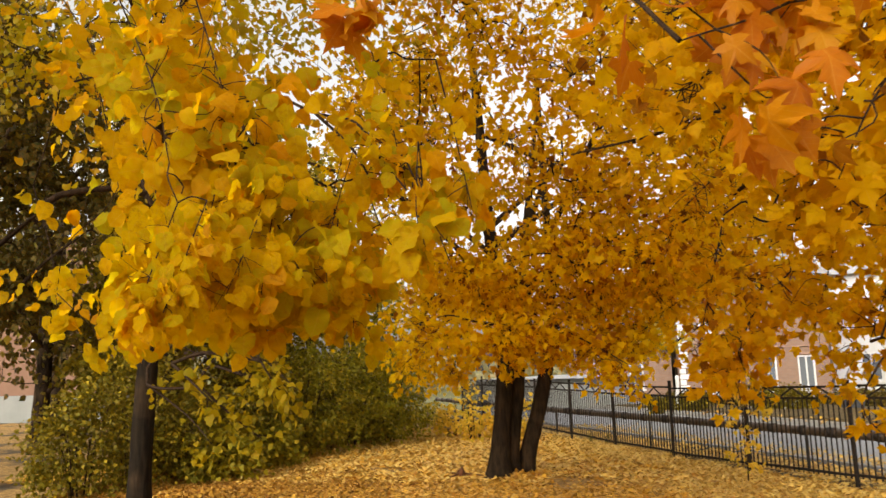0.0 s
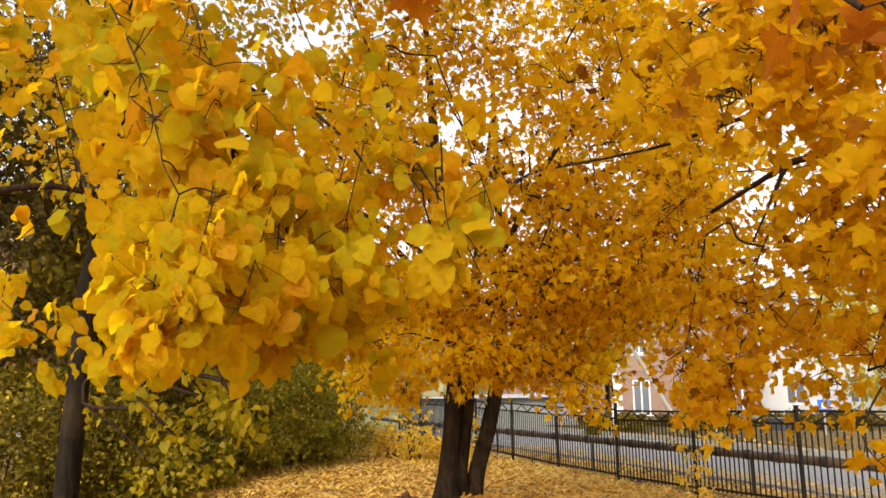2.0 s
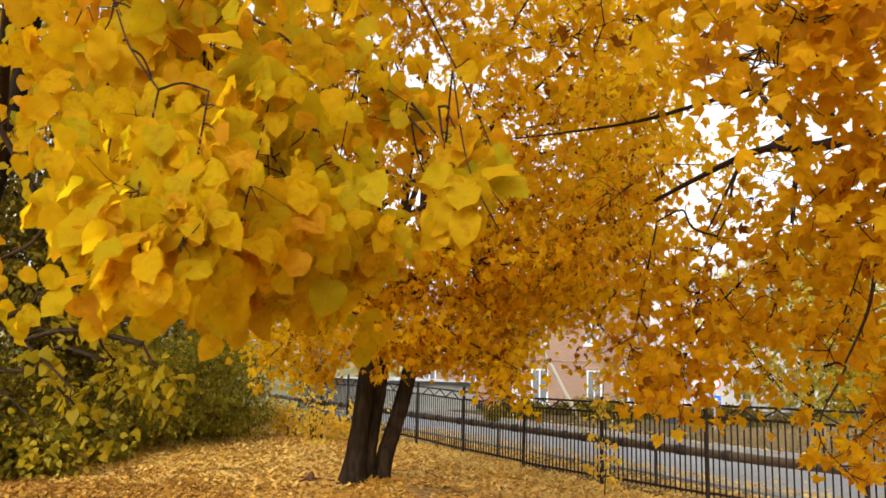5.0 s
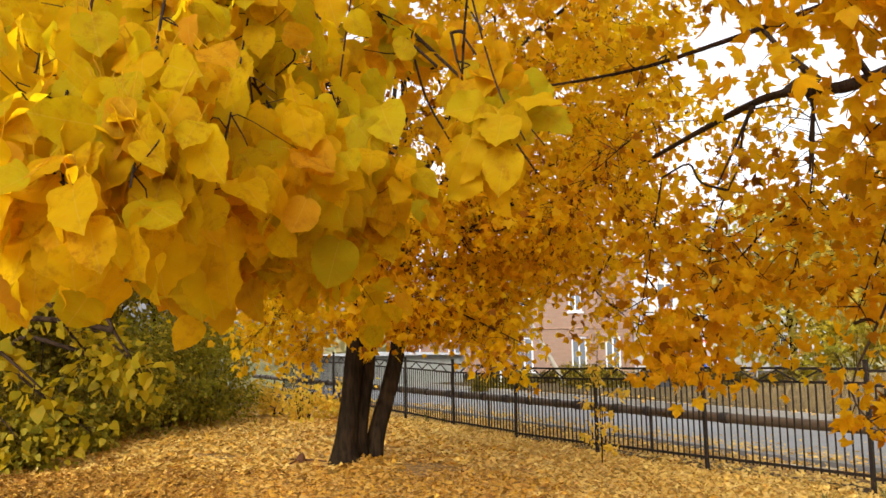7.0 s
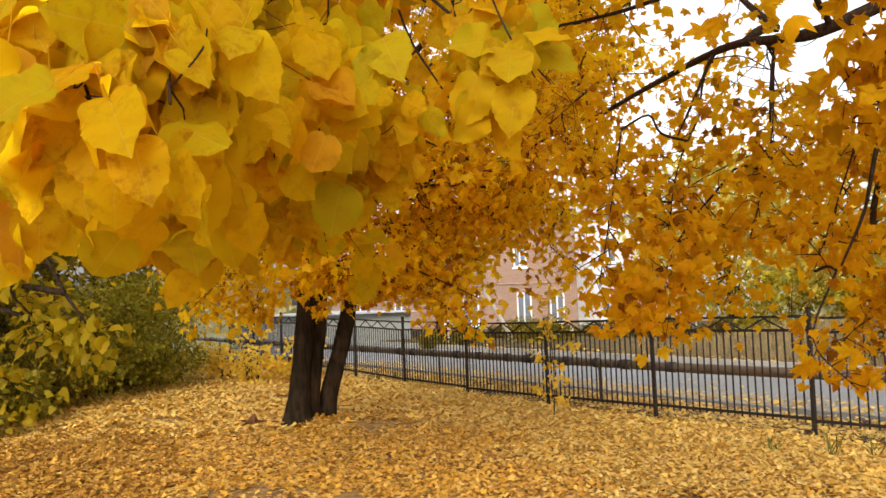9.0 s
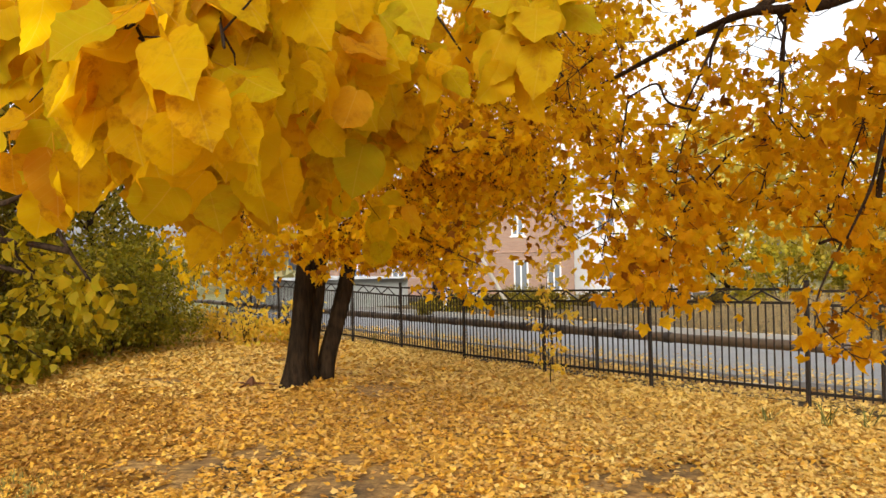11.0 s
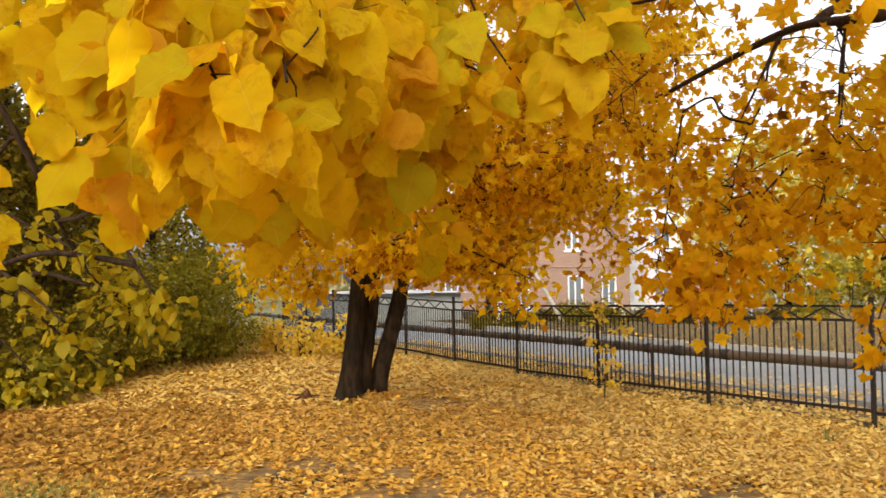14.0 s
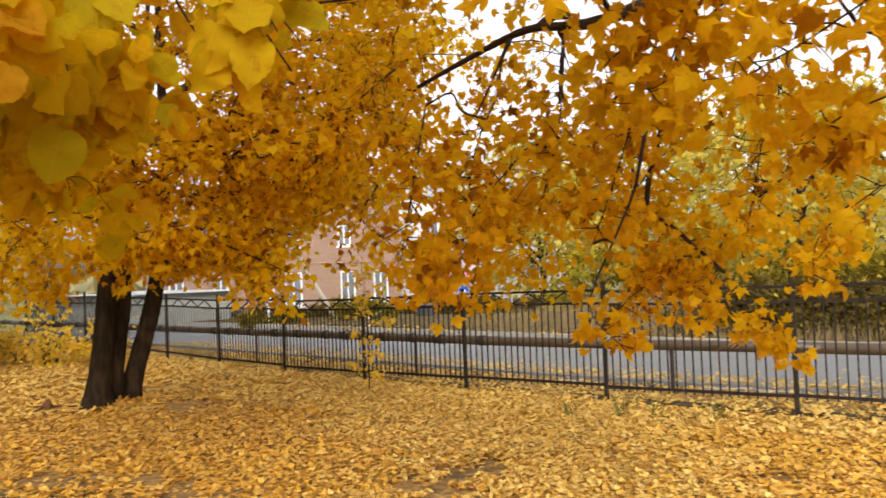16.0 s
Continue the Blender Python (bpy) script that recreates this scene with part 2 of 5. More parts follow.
n.surface(n.mix(n.ramp(n.noise(p, 0.8, 4), [(0.4, (0, 0, 0)), (0.7, (0.5, 0.5, 0.5))]), tone, (0.2, 0.19, 0.18)), n.math("ADD", n.math("MULTIPLY", n.noise(p, 0.7, 3), 0.3), 0.35), normal=n.bump(n.noise(p, 120.0, 3), 0.25, 0.01), spec=0.4)
asphalt_mat = n.mat

n = Nodes("concrete")
p = n.place()
n.surface(n.mix(n.noise(p, 3.0, 6, 0.65), (0.2, 0.185, 0.16), (0.4, 0.38, 0.34)), 0.9, normal=n.bump(n.noise(p, 60.0, 4), 0.4, 0.01), spec=0.2)
concrete_mat = n.mat

# dark brown stands for bare soil and the shadow line under the rail
n = Nodes("dark_footing")
p = n.place()
n.surface(n.mix(n.noise(p, 2.0, 6, 0.7), (0.03, 0.022, 0.015), (0.13, 0.09, 0.05)), 0.95, normal=n.bump(n.noise(p, 40.0, 4), 0.6, 0.02), spec=0.1)
footing_mat = n.mat

n = Nodes("verge_grass")
p = n.place()
n.surface(n.ramp(n.noise(p, 5.0, 6, 0.7), [(0.3, (0.05, 0.038, 0.018)), (0.5, (0.115, 0.082, 0.037)), (0.7, (0.22, 0.15, 0.068))]), 0.95, spec=0.1, normal=n.bump(n.noise(p, 20.0, 4), 0.7, 0.05))
verge_mat = n.mat

n = Nodes("fence_paint")
p = n.place()
rust = n.ramp(n.noise(p, 14.0, 5, 0.7), [(0.55, (0, 0, 0)), (0.7, (1, 1, 1))])
n.surface(n.mix(rust, (0.02, 0.015, 0.011), (0.085, 0.038, 0.018)), 0.7, normal=n.bump(n.noise(p, 90.0, 3), 0.3, 0.003), spec=0.18)
fence_mat = n.mat

n = Nodes("pipe_wrap")
p = n.place()
n.surface(n.mix(n.noise(p, 4.0, 5, 0.65), (0.035, 0.023, 0.014), (0.135, 0.088, 0.05)), 0.4, normal=n.bump(n.noise(p, 40.0, 4), 0.4, 0.01), spec=0.5)
pipe_mat = n.mat
n = Nodes("tar_band")
p = n.place()
n.surface(n.mix(n.noise(p, 9.0, 4), (0.018, 0.015, 0.013), (0.06, 0.045, 0.035)), 0.7, normal=n.bump(n.noise(p, 30.0, 3), 0.5, 0.01))
tar_mat = n.mat

n = Nodes("brick_wall")
tc = n.add("ShaderNodeTexCoord")
brick = n.add("ShaderNodeTexBrick", Scale=1.0, Mortar_Size=0.008, Brick_Width=0.26, Row_Height=0.077)
brick.inputs["Color1"].default_value = (0.23, 0.133, 0.088, 1)
brick.inputs["Color2"].default_value = (0.28, 0.163, 0.107, 1)
brick.inputs["Mortar"].default_value = (0.23, 0.19, 0.155, 1)
turn = n.add("ShaderNodeMapping")
turn.inputs["Rotation"].default_value = (radians(90), 0, 0)
n.link(tc.outputs["Object"], turn.inputs["Vector"])
n.link(turn.outputs[0], brick.inputs["Vector"])
n.surface(n.mix(n.math("MULTIPLY", n.noise(n.place(), 0.6, 5), 0.5), brick.outputs["Color"], (0.22, 0.137, 0.098)), 0.9, spec=0.15, normal=n.bump(brick.outputs["Fac"], 0.3, -0.01))
brick_mat = n.mat


def plain(name, a, b, scale, rough=0.7, metal=0.0, spec=0.3, depth=0.005):
    """A painted or weathered surface that drifts between two near colours."""
    n = Nodes(name)
    p = n.place()
    n.surface(n.mix(n.noise(p, scale, 5, 0.6), a, b), rough, metal, n.bump(n.noise(p, scale * 9, 3), 0.3, depth), spec)
    return n.mat


white_mat = plain("white_paint", (0.55, 0.54, 0.51), (0.68, 0.67, 0.64), 2.0)
brick_trim_mat = plain("brick_trim", (0.25, 0.15, 0.1), (0.34, 0.22, 0.155), 3.0, 0.9, 0.0, 0.15)
plaster_mat = plain("pale_plaster", (0.5, 0.48, 0.45), (0.66, 0.64, 0.6), 0.7, 0.9)
grey_wall_mat = plain("grey_wall", (0.17, 0.175, 0.155), (0.28, 0.28, 0.25), 0.8, 0.9)
# brick with the shade of the trees put into a darker brown
shaded_wall_mat = plain("shaded_brick_wall", (0.15, 0.085, 0.055), (0.25, 0.145, 0.095), 1.5, 0.95, 0.0, 0.1)
dry_mat = plain("dry_grass_blade", (0.12, 0.085, 0.038), (0.27, 0.19, 0.085), 4.0, 0.8, 0.0, 0.1)
yard_wall_mat = plain("weathered_wall", (0.1, 0.09, 0.075), (0.2, 0.18, 0.15), 1.2, 0.95, 0.0, 0.1)
roof_mat = plain("sheet_roof", (0.3, 0.3, 0.3), (0.44, 0.44, 0.43), 0.6, 0.5, 0.0, 0.4)
dark_roof_mat = plain("slate_roof", (0.24, 0.23, 0.22), (0.34, 0.32, 0.31), 0.6, 0.8)
pole_mat = plain("weathered_pole", (0.3, 0.27, 0.21), (0.42, 0.38, 0.31), 2.5, 0.85, 0.0, 0.15)
blue_mat = plain("blue_sign_paint", (0.02, 0.12, 0.5), (0.03, 0.16, 0.58), 4.0, 0.4)
red_mat = plain("red_sign_paint", (0.6, 0.03, 0.03), (0.66, 0.05, 0.04), 4.0, 0.4)
steel_mat = plain("galvanised_steel", (0.35, 0.35, 0.35), (0.48, 0.48, 0.47), 3.0, 0.45, 0.6)
bin_mat = plain("dark_plastic", (0.05, 0.052, 0.055), (0.08, 0.082, 0.085), 3.0, 0.5, 0.0, 0.4)
tyre_mat = plain("tyre_rubber", (0.015, 0.015, 0.015), (0.03, 0.03, 0.03), 20.0, 0.9)
grass_mat = plain("grass_blade", (0.09, 0.085, 0.012), (0.2, 0.175, 0.03), 5.0, 0.7)
stick_mat = plain("bleached_wood", (0.42, 0.36, 0.28), (0.6, 0.54, 0.44), 9.0, 0.9, 0.0, 0.15)
wood_mat = plain("rotten_wood", (0.07, 0.03, 0.016), (0.18, 0.08, 0.036), 12.0, 0.95, 0.0, 0.1, 0.02)

n = Nodes("window_glass")
g = n.surface((0.13, 0.14, 0.15), 0.12, spec=0.6)
glass_mat = n.mat


# ---- building helpers ----
def thing(name, label, category, group="", kind="", at=(0, 0, 0)):
    """An empty at the thing's base, to which its parts are fixed."""
    ob = tagged(new(name), label, category, group, kind)
    ob.location = at
    ob.empty_display_size = 0.2
    return ob


def hang(ob, parent):
    ob.parent = parent
    if parent.parent is None:
        ob.matrix_parent_inverse = Matrix.Translation(-parent.location)
    return ob


def part(name, bm, material, parent, label="", kind="", smooth=False):
    """Links a bmesh, in world places, as one mesh under a thing or a part."""
    mesh = bpy.data.meshes.new(name)
    bm.to_mesh(mesh)
    bm.free()
    if smooth:
        mesh.polygons.foreach_set("use_smooth", [True] * len(mesh.polygons))
    mesh.materials.append(material)
    ob = tagged(new(name, mesh), label, "", "", kind)
    return hang(ob, parent) if parent is not None else ob


def array_mesh(name, verts, tris, uvs, material, smooth=True):
    """A mesh out of arrays of vertices and triangles, with a uv for each vertex."""
    mesh = bpy.data.meshes.new(name)
    mesh.vertices.add(len(verts))
    mesh.vertices.foreach_set("co", np.ascontiguousarray(verts, dtype=np.float32).ravel())
    mesh.loops.add(len(tris) * 3)
    mesh.loops.foreach_set("vertex_index", np.ascontiguousarray(tris, dtype=np.int32).ravel())
    mesh.polygons.add(len(tris))
    mesh.polygons.foreach_set("loop_start", np.arange(0, len(tris) * 3, 3, dtype=np.int32))
    if uvs is not None:
        layer = mesh.uv_layers.new(name="UVMap")
        layer.data.foreach_set("uv", np.ascontiguousarray(uvs[tris.ravel()], dtype=np.float32).ravel())
    mesh.polygons.foreach_set("use_smooth", np.full(len(tris), smooth))
    mesh.materials.append(material)
    mesh.update(calc_edges=True)
    mesh.validate()
    return mesh


def array_part(name, verts, tris, uvs, material, parent, label="", kind="", smooth=True):
    ob = tagged(new(name, array_mesh(name, verts, tris, uvs, material, smooth)), label, "", "", kind)
    return hang(ob, parent) if parent is not None else ob


def box(bm, lo, hi, m=None):
    c = [(a + b) / 2 for a, b in zip(lo, hi)]
    s = [abs(b - a) for a, b in zip(lo, hi)]
    t = Matrix.Translation(c) @ Matrix.Diagonal((*s, 1))
    return bmesh.ops.create_cube(bm, size=1, matrix=(m @ t) if m is not None else t)["verts"]


def soft_box(lo, hi, m=None, edge=0.01):
    bm = bmesh.new()
    box(bm, lo, hi, m)
    bmesh.ops.bevel(bm, geom=bm.edges[:], offset=edge, segments=1, affect="EDGES")
    return bm


def smooth_line(points, steps=6):
    """A Catmull-Rom line through the points."""
    p = [np.array(q, dtype=float) for q in points]
    p = [2 * p[0] - p[1]] + p + [2 * p[-1] - p[-2]]
    out = []
    for i in range(1, len(p) - 2):
        for k in range(steps):
            u = k / steps
            a, b, c, d = p[i - 1:i + 3]
            out.append(0.5 * (2 * b + (c - a) * u + (2 * a - 5 * b + 4 * c - d) * u * u + (3 * b - a - 3 * c + d) * u ** 3))
    out.append(p[-2])
    return np.array(out)


def tube(line, radii, sides=6, rough=0.0, rng=None):
    """Vertices and triangles of a tapered tube along a line, with a closed end."""
    line = np.asarray(line, dtype=float)
    radii = np.broadcast_to(np.asarray(radii, dtype=float), (len(line),))
    d = np.gradient(line, axis=0)
    d /= np.linalg.norm(d, axis=1)[:, None] + 1e-9
    side = np.cross(d, np.where(np.abs(d[:, 2:3]) > 0.95, (1.0, 0, 0), (0, 0, 1.0)))
    side /= np.linalg.norm(side, axis=1)[:, None] + 1e-9
    for i in range(1, len(side)):
        if side[i] @ side[i - 1] < 0:
            side[i] *= -1
    up = np.cross(d, side)
    a = np.linspace(0, 2 * np.pi, sides, endpoint=False)
    ring = radii[:, None] * np.ones(sides)
    if rough:
        ring = ring * (1 + rough * rng.normal(0, 1, ring.shape))
    v = line[:, None, :] + ring[..., None] * (np.cos(a)[None, :, None] * side[:, None, :] + np.sin(a)[None, :, None] * up[:, None, :])
    v = np.vstack([v.reshape(-1, 3), line[-1:] + d[-1:] * radii[-1]])
    n, tris = len(line), []
    i, j = np.meshgrid(np.arange(n - 1), np.arange(sides), indexing="ij")
    k = (j + 1) % sides
    tris = np.vstack([np.stack([i * sides + j, i * sides + k, (i + 1) * sides + k], -1).reshape(-1, 3), np.stack([i * sides + j, (i + 1) * sides + k, (i + 1) * sides + j], -1).reshape(-1, 3)])
    j = np.arange(sides)
    tris = np.vstack([tris, np.stack([(n - 1) * sides + j, (n - 1) * sides + (j + 1) % sides, np.full(sides, n * sides)], -1)])
    return v, tris


def join(pieces):
    """Several (vertices, triangles) as one."""
    v, t, at = [], [], 0
    for a, b in pieces:
        v.append(a)
        t.append(b + at)
        at += len(a)
    return np.vstack(v), np.vstack(t)


# ---- leaf shapes: y runs from the stalk to the tip, 1 long ----
def heart_leaf(half, fold, curl, wave=0.0):
    """A heart-shaped blade: strips between the midrib and the edge."""
    k = len(half)
    x = np.array([h[0] for h in half])
    y = np.array([h[1] for h in half])
    mid = np.linspace(y[0], y[-1], k)
    v = [np.stack([np.zeros(k), mid], 1), np.stack([x, y], 1), np.stack([-x, y], 1)]
    v = np.vstack(v)
    tris = []
    for i in range(k - 1):
        for s, flip in ((k, False), (2 * k, True)):
            q = [(i, s + i, s + i + 1), (i, s + i + 1, i + 1)]
            tris += [t[::-1] if flip else t for t in q]
    z = fold * np.abs(v[:, 0]) - curl * (v[:, 1] - 0.35) ** 2 + wave * np.sin(9 * v[:, 1] + 4 * v[:, 0]) * np.abs(v[:, 0])
    return np.column_stack([v, z]), np.array(tris), v.copy()


def maple_shape(half, cup, twist):
    """A lobed blade: a fan round the middle of the leaf."""
    pts = list(half) + [(-a, b) for a, b in reversed(half[1:-1])]
    v = np.array([(0.0, 0.3)] + pts)
    r2 = v[:, 0] ** 2 + (v[:, 1] - 0.3) ** 2
    z = -cup * r2 + twist * v[:, 0] * (v[:, 1] - 0.3)
    k = len(pts)
    tris = np.array([(0, 1 + i, 1 + (i + 1) % k) for i in range(k)])
    return np.column_stack([v, z]), tris, v.copy()


HEART_FINE = [(0.0, 0.05), (0.1, 0.0), (0.23, 0.005), (0.35, 0.06), (0.42, 0.12), (0.47, 0.18), (0.475, 0.24), (0.51, 0.32), (0.495, 0.39), (0.505, 0.48), (0.46, 0.54), (0.45, 0.63), (0.39, 0.68), (0.36, 0.77), (0.28, 0.81), (0.23, 0.89), (0.14, 0.93), (0.06, 0.99), (0.0, 1.05)]
HEART_FAR = [(0.0, 0.08), (0.36, 0.0), (0.48, 0.34), (0.28, 0.76), (0.0, 1.08)]
MAPLE_FINE = [(0.0, 0.06), (0.16, -0.05), (0.38, -0.09), (0.27, 0.1), (0.33, 0.17), (0.5, 0.19), (0.66, 0.46), (0.44, 0.42), (0.23, 0.46), (0.29, 0.64), (0.13, 0.78), (0.0, 1.02)]
MAPLE_FAR = [(0.0, 0.05), (0.37, -0.05), (0.32, 0.17), (0.6, 0.42), (0.28, 0.53), (0.0, 1.0)]
shape_rng = np.random.default_rng(5)


def uneven(half, amount):
    """The same outline with its inner points shifted a little."""
    return [half[0]] + [(max(0.01, x * (1 + shape_rng.normal(0, amount))), y + shape_rng.normal(0, amount * 0.35)) for x, y in half[1:-1]] + [half[-1]]


heart_fine = [heart_leaf(uneven([(0.86 * x, y) for x, y in HEART_FINE], 0.018), f, c, w) for f, c, w in ((0.1, 0.2, 0.14), (0.25, 0.15, 0.18), (-0.1, 0.35, 0.14), (0.15, -0.15, 0.2), (0.05, 0.45, 0.1), (0.35, 0.25, 0.22), (-0.2, 0.12, 0.2), (0.12, 0.5, 0.1))]
heart_far = [maple_shape(uneven(HEART_FAR, 0.06), c, t) for c, t in ((0.3, 0.2), (0.5, -0.3), (-0.3, 0.4), (0.8, 0.1), (0.2, -0.6))]
small_blade = [maple_shape(uneven([(0.0, 0.0), (0.4, 0.4), (0.0, 1.0)], 0.08), c, t) for c, t in ((0.5, 0.3), (-0.4, -0.4), (0.8, 0.0))]
maple_fine = [maple_shape(uneven(MAPLE_FINE, 0.08), c, t) for c, t in ((0.35, 0.1), (0.7, -0.3), (-0.3, 0.4), (0.15, 0.5), (0.9, 0.3), (0.5, -0.6))]
MAPLE_SOFT = [(0.0, 0.06), (0.2, -0.04), (0.4, -0.06), (0.36, 0.1), (0.4, 0.2), (0.54, 0.22), (0.6, 0.44), (0.46, 0.48), (0.32, 0.52), (0.3, 0.68), (0.14, 0.82), (0.0, 1.0)]
maple_hung = [maple_shape(uneven(MAPLE_SOFT, 0.1), c, t) for c, t in ((0.9, 0.2), (1.4, -0.4), (1.1, 0.7), (1.7, 0.1), (0.6, -0.8), (-0.6, 0.5))] + maple_fine[:2]
maple_far = [maple_shape(uneven(MAPLE_FAR, 0.1), c, t) for c, t in ((0.4, 0.1), (0.8, -0.4), (-0.3, 0.4), (1.0, 0.3))]


def leaf_turns(rng, n, out, droop, flat, loose=0.6, open_side=0.0):
    """Turns for n leaves whose tips hang by droop and whose faces look up by flat."""
    tip = out * 0.5 + rng.normal(0, loose, (n, 3)) + np.array((0, 0, -droop))
    tip /= np.linalg.norm(tip, axis=1)[:, None]
    face = rng.normal(0, 0.7, (n, 3)) + np.array((0, -open_side, flat))
    side = np.cross(tip, face)
    side /= np.linalg.norm(side, axis=1)[:, None] + 1e-9
    face = np.cross(side, tip)
    return np.stack([side, tip, face], axis=2)


def leaf_cloud(shapes, rng, places, turns, sizes):
    """One set of arrays with a leaf at every place."""
    vs, ts, us, at = [], [], [], 0
    kind = rng.integers(0, len(shapes), len(places))
    for k, (v, t, u) in enumerate(shapes):
        pick = np.where(kind == k)[0]
        if not len(pick):
            continue
        q = np.einsum("nij,vj->nvi", turns[pick], v) * sizes[pick][:, None, None] + places[pick][:, None, :]
        vs.append(q.reshape(-1, 3))
        ts.append((t[None] + (np.arange(len(pick)) * len(v))[:, None, None] + at).reshape(-1, 3))
        us.append(np.tile(u, (len(pick), 1)))
        at += len(pick) * len(v)
    return np.vstack(vs), np.vstack(ts), np.vstack(us)


class Growth:
    """Wood of one tree as it grows: nodes to which the next branch can be fixed."""

    def __init__(self, rng):
        self.rng, self.nodes, self.wood = rng, [], []

    def limb(self, points, r0, r1, sides=6, rough=0.04, steps=6):
        line = smooth_line(points, steps)
        self.nodes += list(line)
        self.wood.append(tube(line, np.linspace(r0, r1, len(line)), sides, rough, self.rng))
        return line

    def reach(self, goal, r0, r1, sag=0.12, sides=5):
        """A branch from the nearest wood to the goal."""
        nodes = np.array(self.nodes)
        goal = np.array(goal, dtype=float)
        d = np.linalg.norm(nodes - goal, axis=1) + 0.6 * np.maximum(0, nodes[:, 2] - goal[2])
        start = nodes[np.argmin(d)]
        gap = np.linalg.norm(goal - start)
        if gap < 0.02:
            return
        bend = min(0.06 * gap, 0.1)
        knees = [start + (goal - start) * u + np.array((0, 0, sag * gap * 4 * u * (1 - u))) + self.rng.normal(0, bend, 3) for u in ((0.3, 0.65) if gap > 0.35 else (0.5,))]
        line = smooth_line([start, *knees, goal], 4)
        self.nodes += list(line[2:])
        self.wood.append(tube(line, np.linspace(r0, r1, len(line)), sides, 0.04, self.rng))


def spray(grow, line, spread, count, sizes, droop, flat, r0, r1, twig=0.0018, open_side=0.0):
    """A leafy branch: its wood, side twigs, and the leaves' places, turns and sizes."""
    rng = grow.rng
    if grow.nodes:
        grow.reach(line[0], r0 * 1.3, r0)
    path = grow.limb(line, r0, r1, 6)
    tufts = max(2, count // 7)
    u = rng.beta(1.7, 1.1, tufts)
    at = path[np.minimum((u * (len(path) - 1)).astype(int), len(path) - 1)]
    ends = at + np.clip(rng.normal(0, 0.62, (tufts, 3)), -1.05, 1.05) * spread * np.array((1, 0.75, 0.85)) + np.array((0, 0, -spread * 0.15))
    for a, b in zip(at, ends):
        mid = (a + b) / 2 + rng.normal(0, spread * 0.2, 3)
        grow.wood.append(tube(smooth_line([a, mid, b], 3), np.linspace(twig * 1.6, twig * 0.6, 7), 4))
    which = rng.integers(0, tufts, count)
    places = ends[which] + np.clip(rng.normal(0, 0.34, (count, 3)), -0.6, 0.6) * spread
    out = places - at[which]
    out /= np.linalg.norm(out, axis=1)[:, None] + 1e-6
    return places, leaf_turns(rng, count, out, droop, flat, open_side=open_side), rng.uniform(*sizes, count)


def crown_tufts(rng, centre, radii, count, low, mask=None):
    """Places for leafy tufts in the outer part of a crown with gaps."""
    got, centre, radii = [], np.array(centre, dtype=float), np.array(radii, dtype=float)
    tries = 0
    while len(got) < count:
        tries += 1
        d = rng.normal(0, 1, 3)
        d *= rng.uniform(0.35, 1.0) ** 0.5 / np.linalg.norm(d)
        q = centre + d * radii
        if q[2] < low or (tries < 60 * count and noise.noise(Vector(q) * 0.55) < -0.12) or (mask is not None and not mask(q)):
            continue
        got.append(q)
    return np.array(got)


def tuft_twigs(grow, tufts, each, length, thick):
    """Short bare twigs that fan out of every tuft."""
    for q in tufts:
        for _ in range(each):
            d = grow.rng.normal(0, 1, 3) * np.array((1, 1, 0.7))
            d *= length * grow.rng.uniform(0.5, 1.2) / np.linalg.norm(d)
            bend = grow.rng.normal(0, 0.15 * length, 3)
            grow.wood.append(tube(np.array([q - d * 0.4, q + bend * 0.6, q + d * 0.6 + bend]), np.array((1.0, 0.8, 0.4)) * thick, 3))


def tuft_leaves(rng, tufts, centre, each, spread, sizes, droop, flat, deep=0.6):
    places = np.repeat(tufts, each, axis=0) + rng.normal(0, 1, (len(tufts) * each, 3)) * np.array((spread, spread, spread * deep))
    out = places - np.array(centre)
    out /= np.linalg.norm(out, axis=1)[:, None] + 1e-6
    return places, leaf_turns(rng, len(places), out, droop, flat), rng.uniform(*sizes, len(places))


# ---- setting: ground, road, kerb, verge ----
POSTS = [(-9.2, 37.9), (-8.3, 36.3), (-7.2, 34.3), (-6.05, 32.12), (-4.9, 29.92), (-3.75, 27.72), (-2.6, 25.52), (-1.44, 23.32), (-0.29, 21.1), (0.88, 18.9), (2.05, 16.68), (3.21, 14.46), (4.5, 12.3), (5.88, 10.22), (7.3, 8.17), (8.72, 6.12), (10.14, 4.07), (11.56, 2.02), (12.98, -0.03)]
FENCE = POSTS[3:17]


def beside(off, line=POSTS):
    """The fence's line moved off metres towards the road."""
    p = np.array(line)
    d = np.gradient(p, axis=0)
    d /= np.linalg.norm(d, axis=1)[:, None]
    return p + off * np.column_stack([-d[:, 1], d[:, 0]])


def road_side(x, y):
    """Metres by which a point lies beyond the fence's line."""
    p = np.array(POSTS)
    best = None
    for a, b in zip(p[:-1], p[1:]):
        d = (b - a) / np.linalg.norm(b - a)
        nrm = np.array((-d[1], d[0]))
        u = (np.array((x, y)) - a) @ d
        q = a + np.clip(u, 0, np.linalg.norm(b - a)) * d
        dist = np.hypot(x - q[0], y - q[1])
        if best is None or dist < best[0]:
            best = (dist, (np.array((x, y)) - a) @ nrm)
    return best[0] if best[1] > 0 else -best[0]


FENCE_Y, FENCE_X = np.array(POSTS)[::-1, 1], np.array(POSTS)[::-1, 0]


def outside_z(x, y):
    """The road's face, and the strip of soil between the fence and the road."""
    d = road_side(x, y)
    return -0.014 if d > 1.9 else -0.04 if d < 0.46 else ground_z(x, y) + 0.01


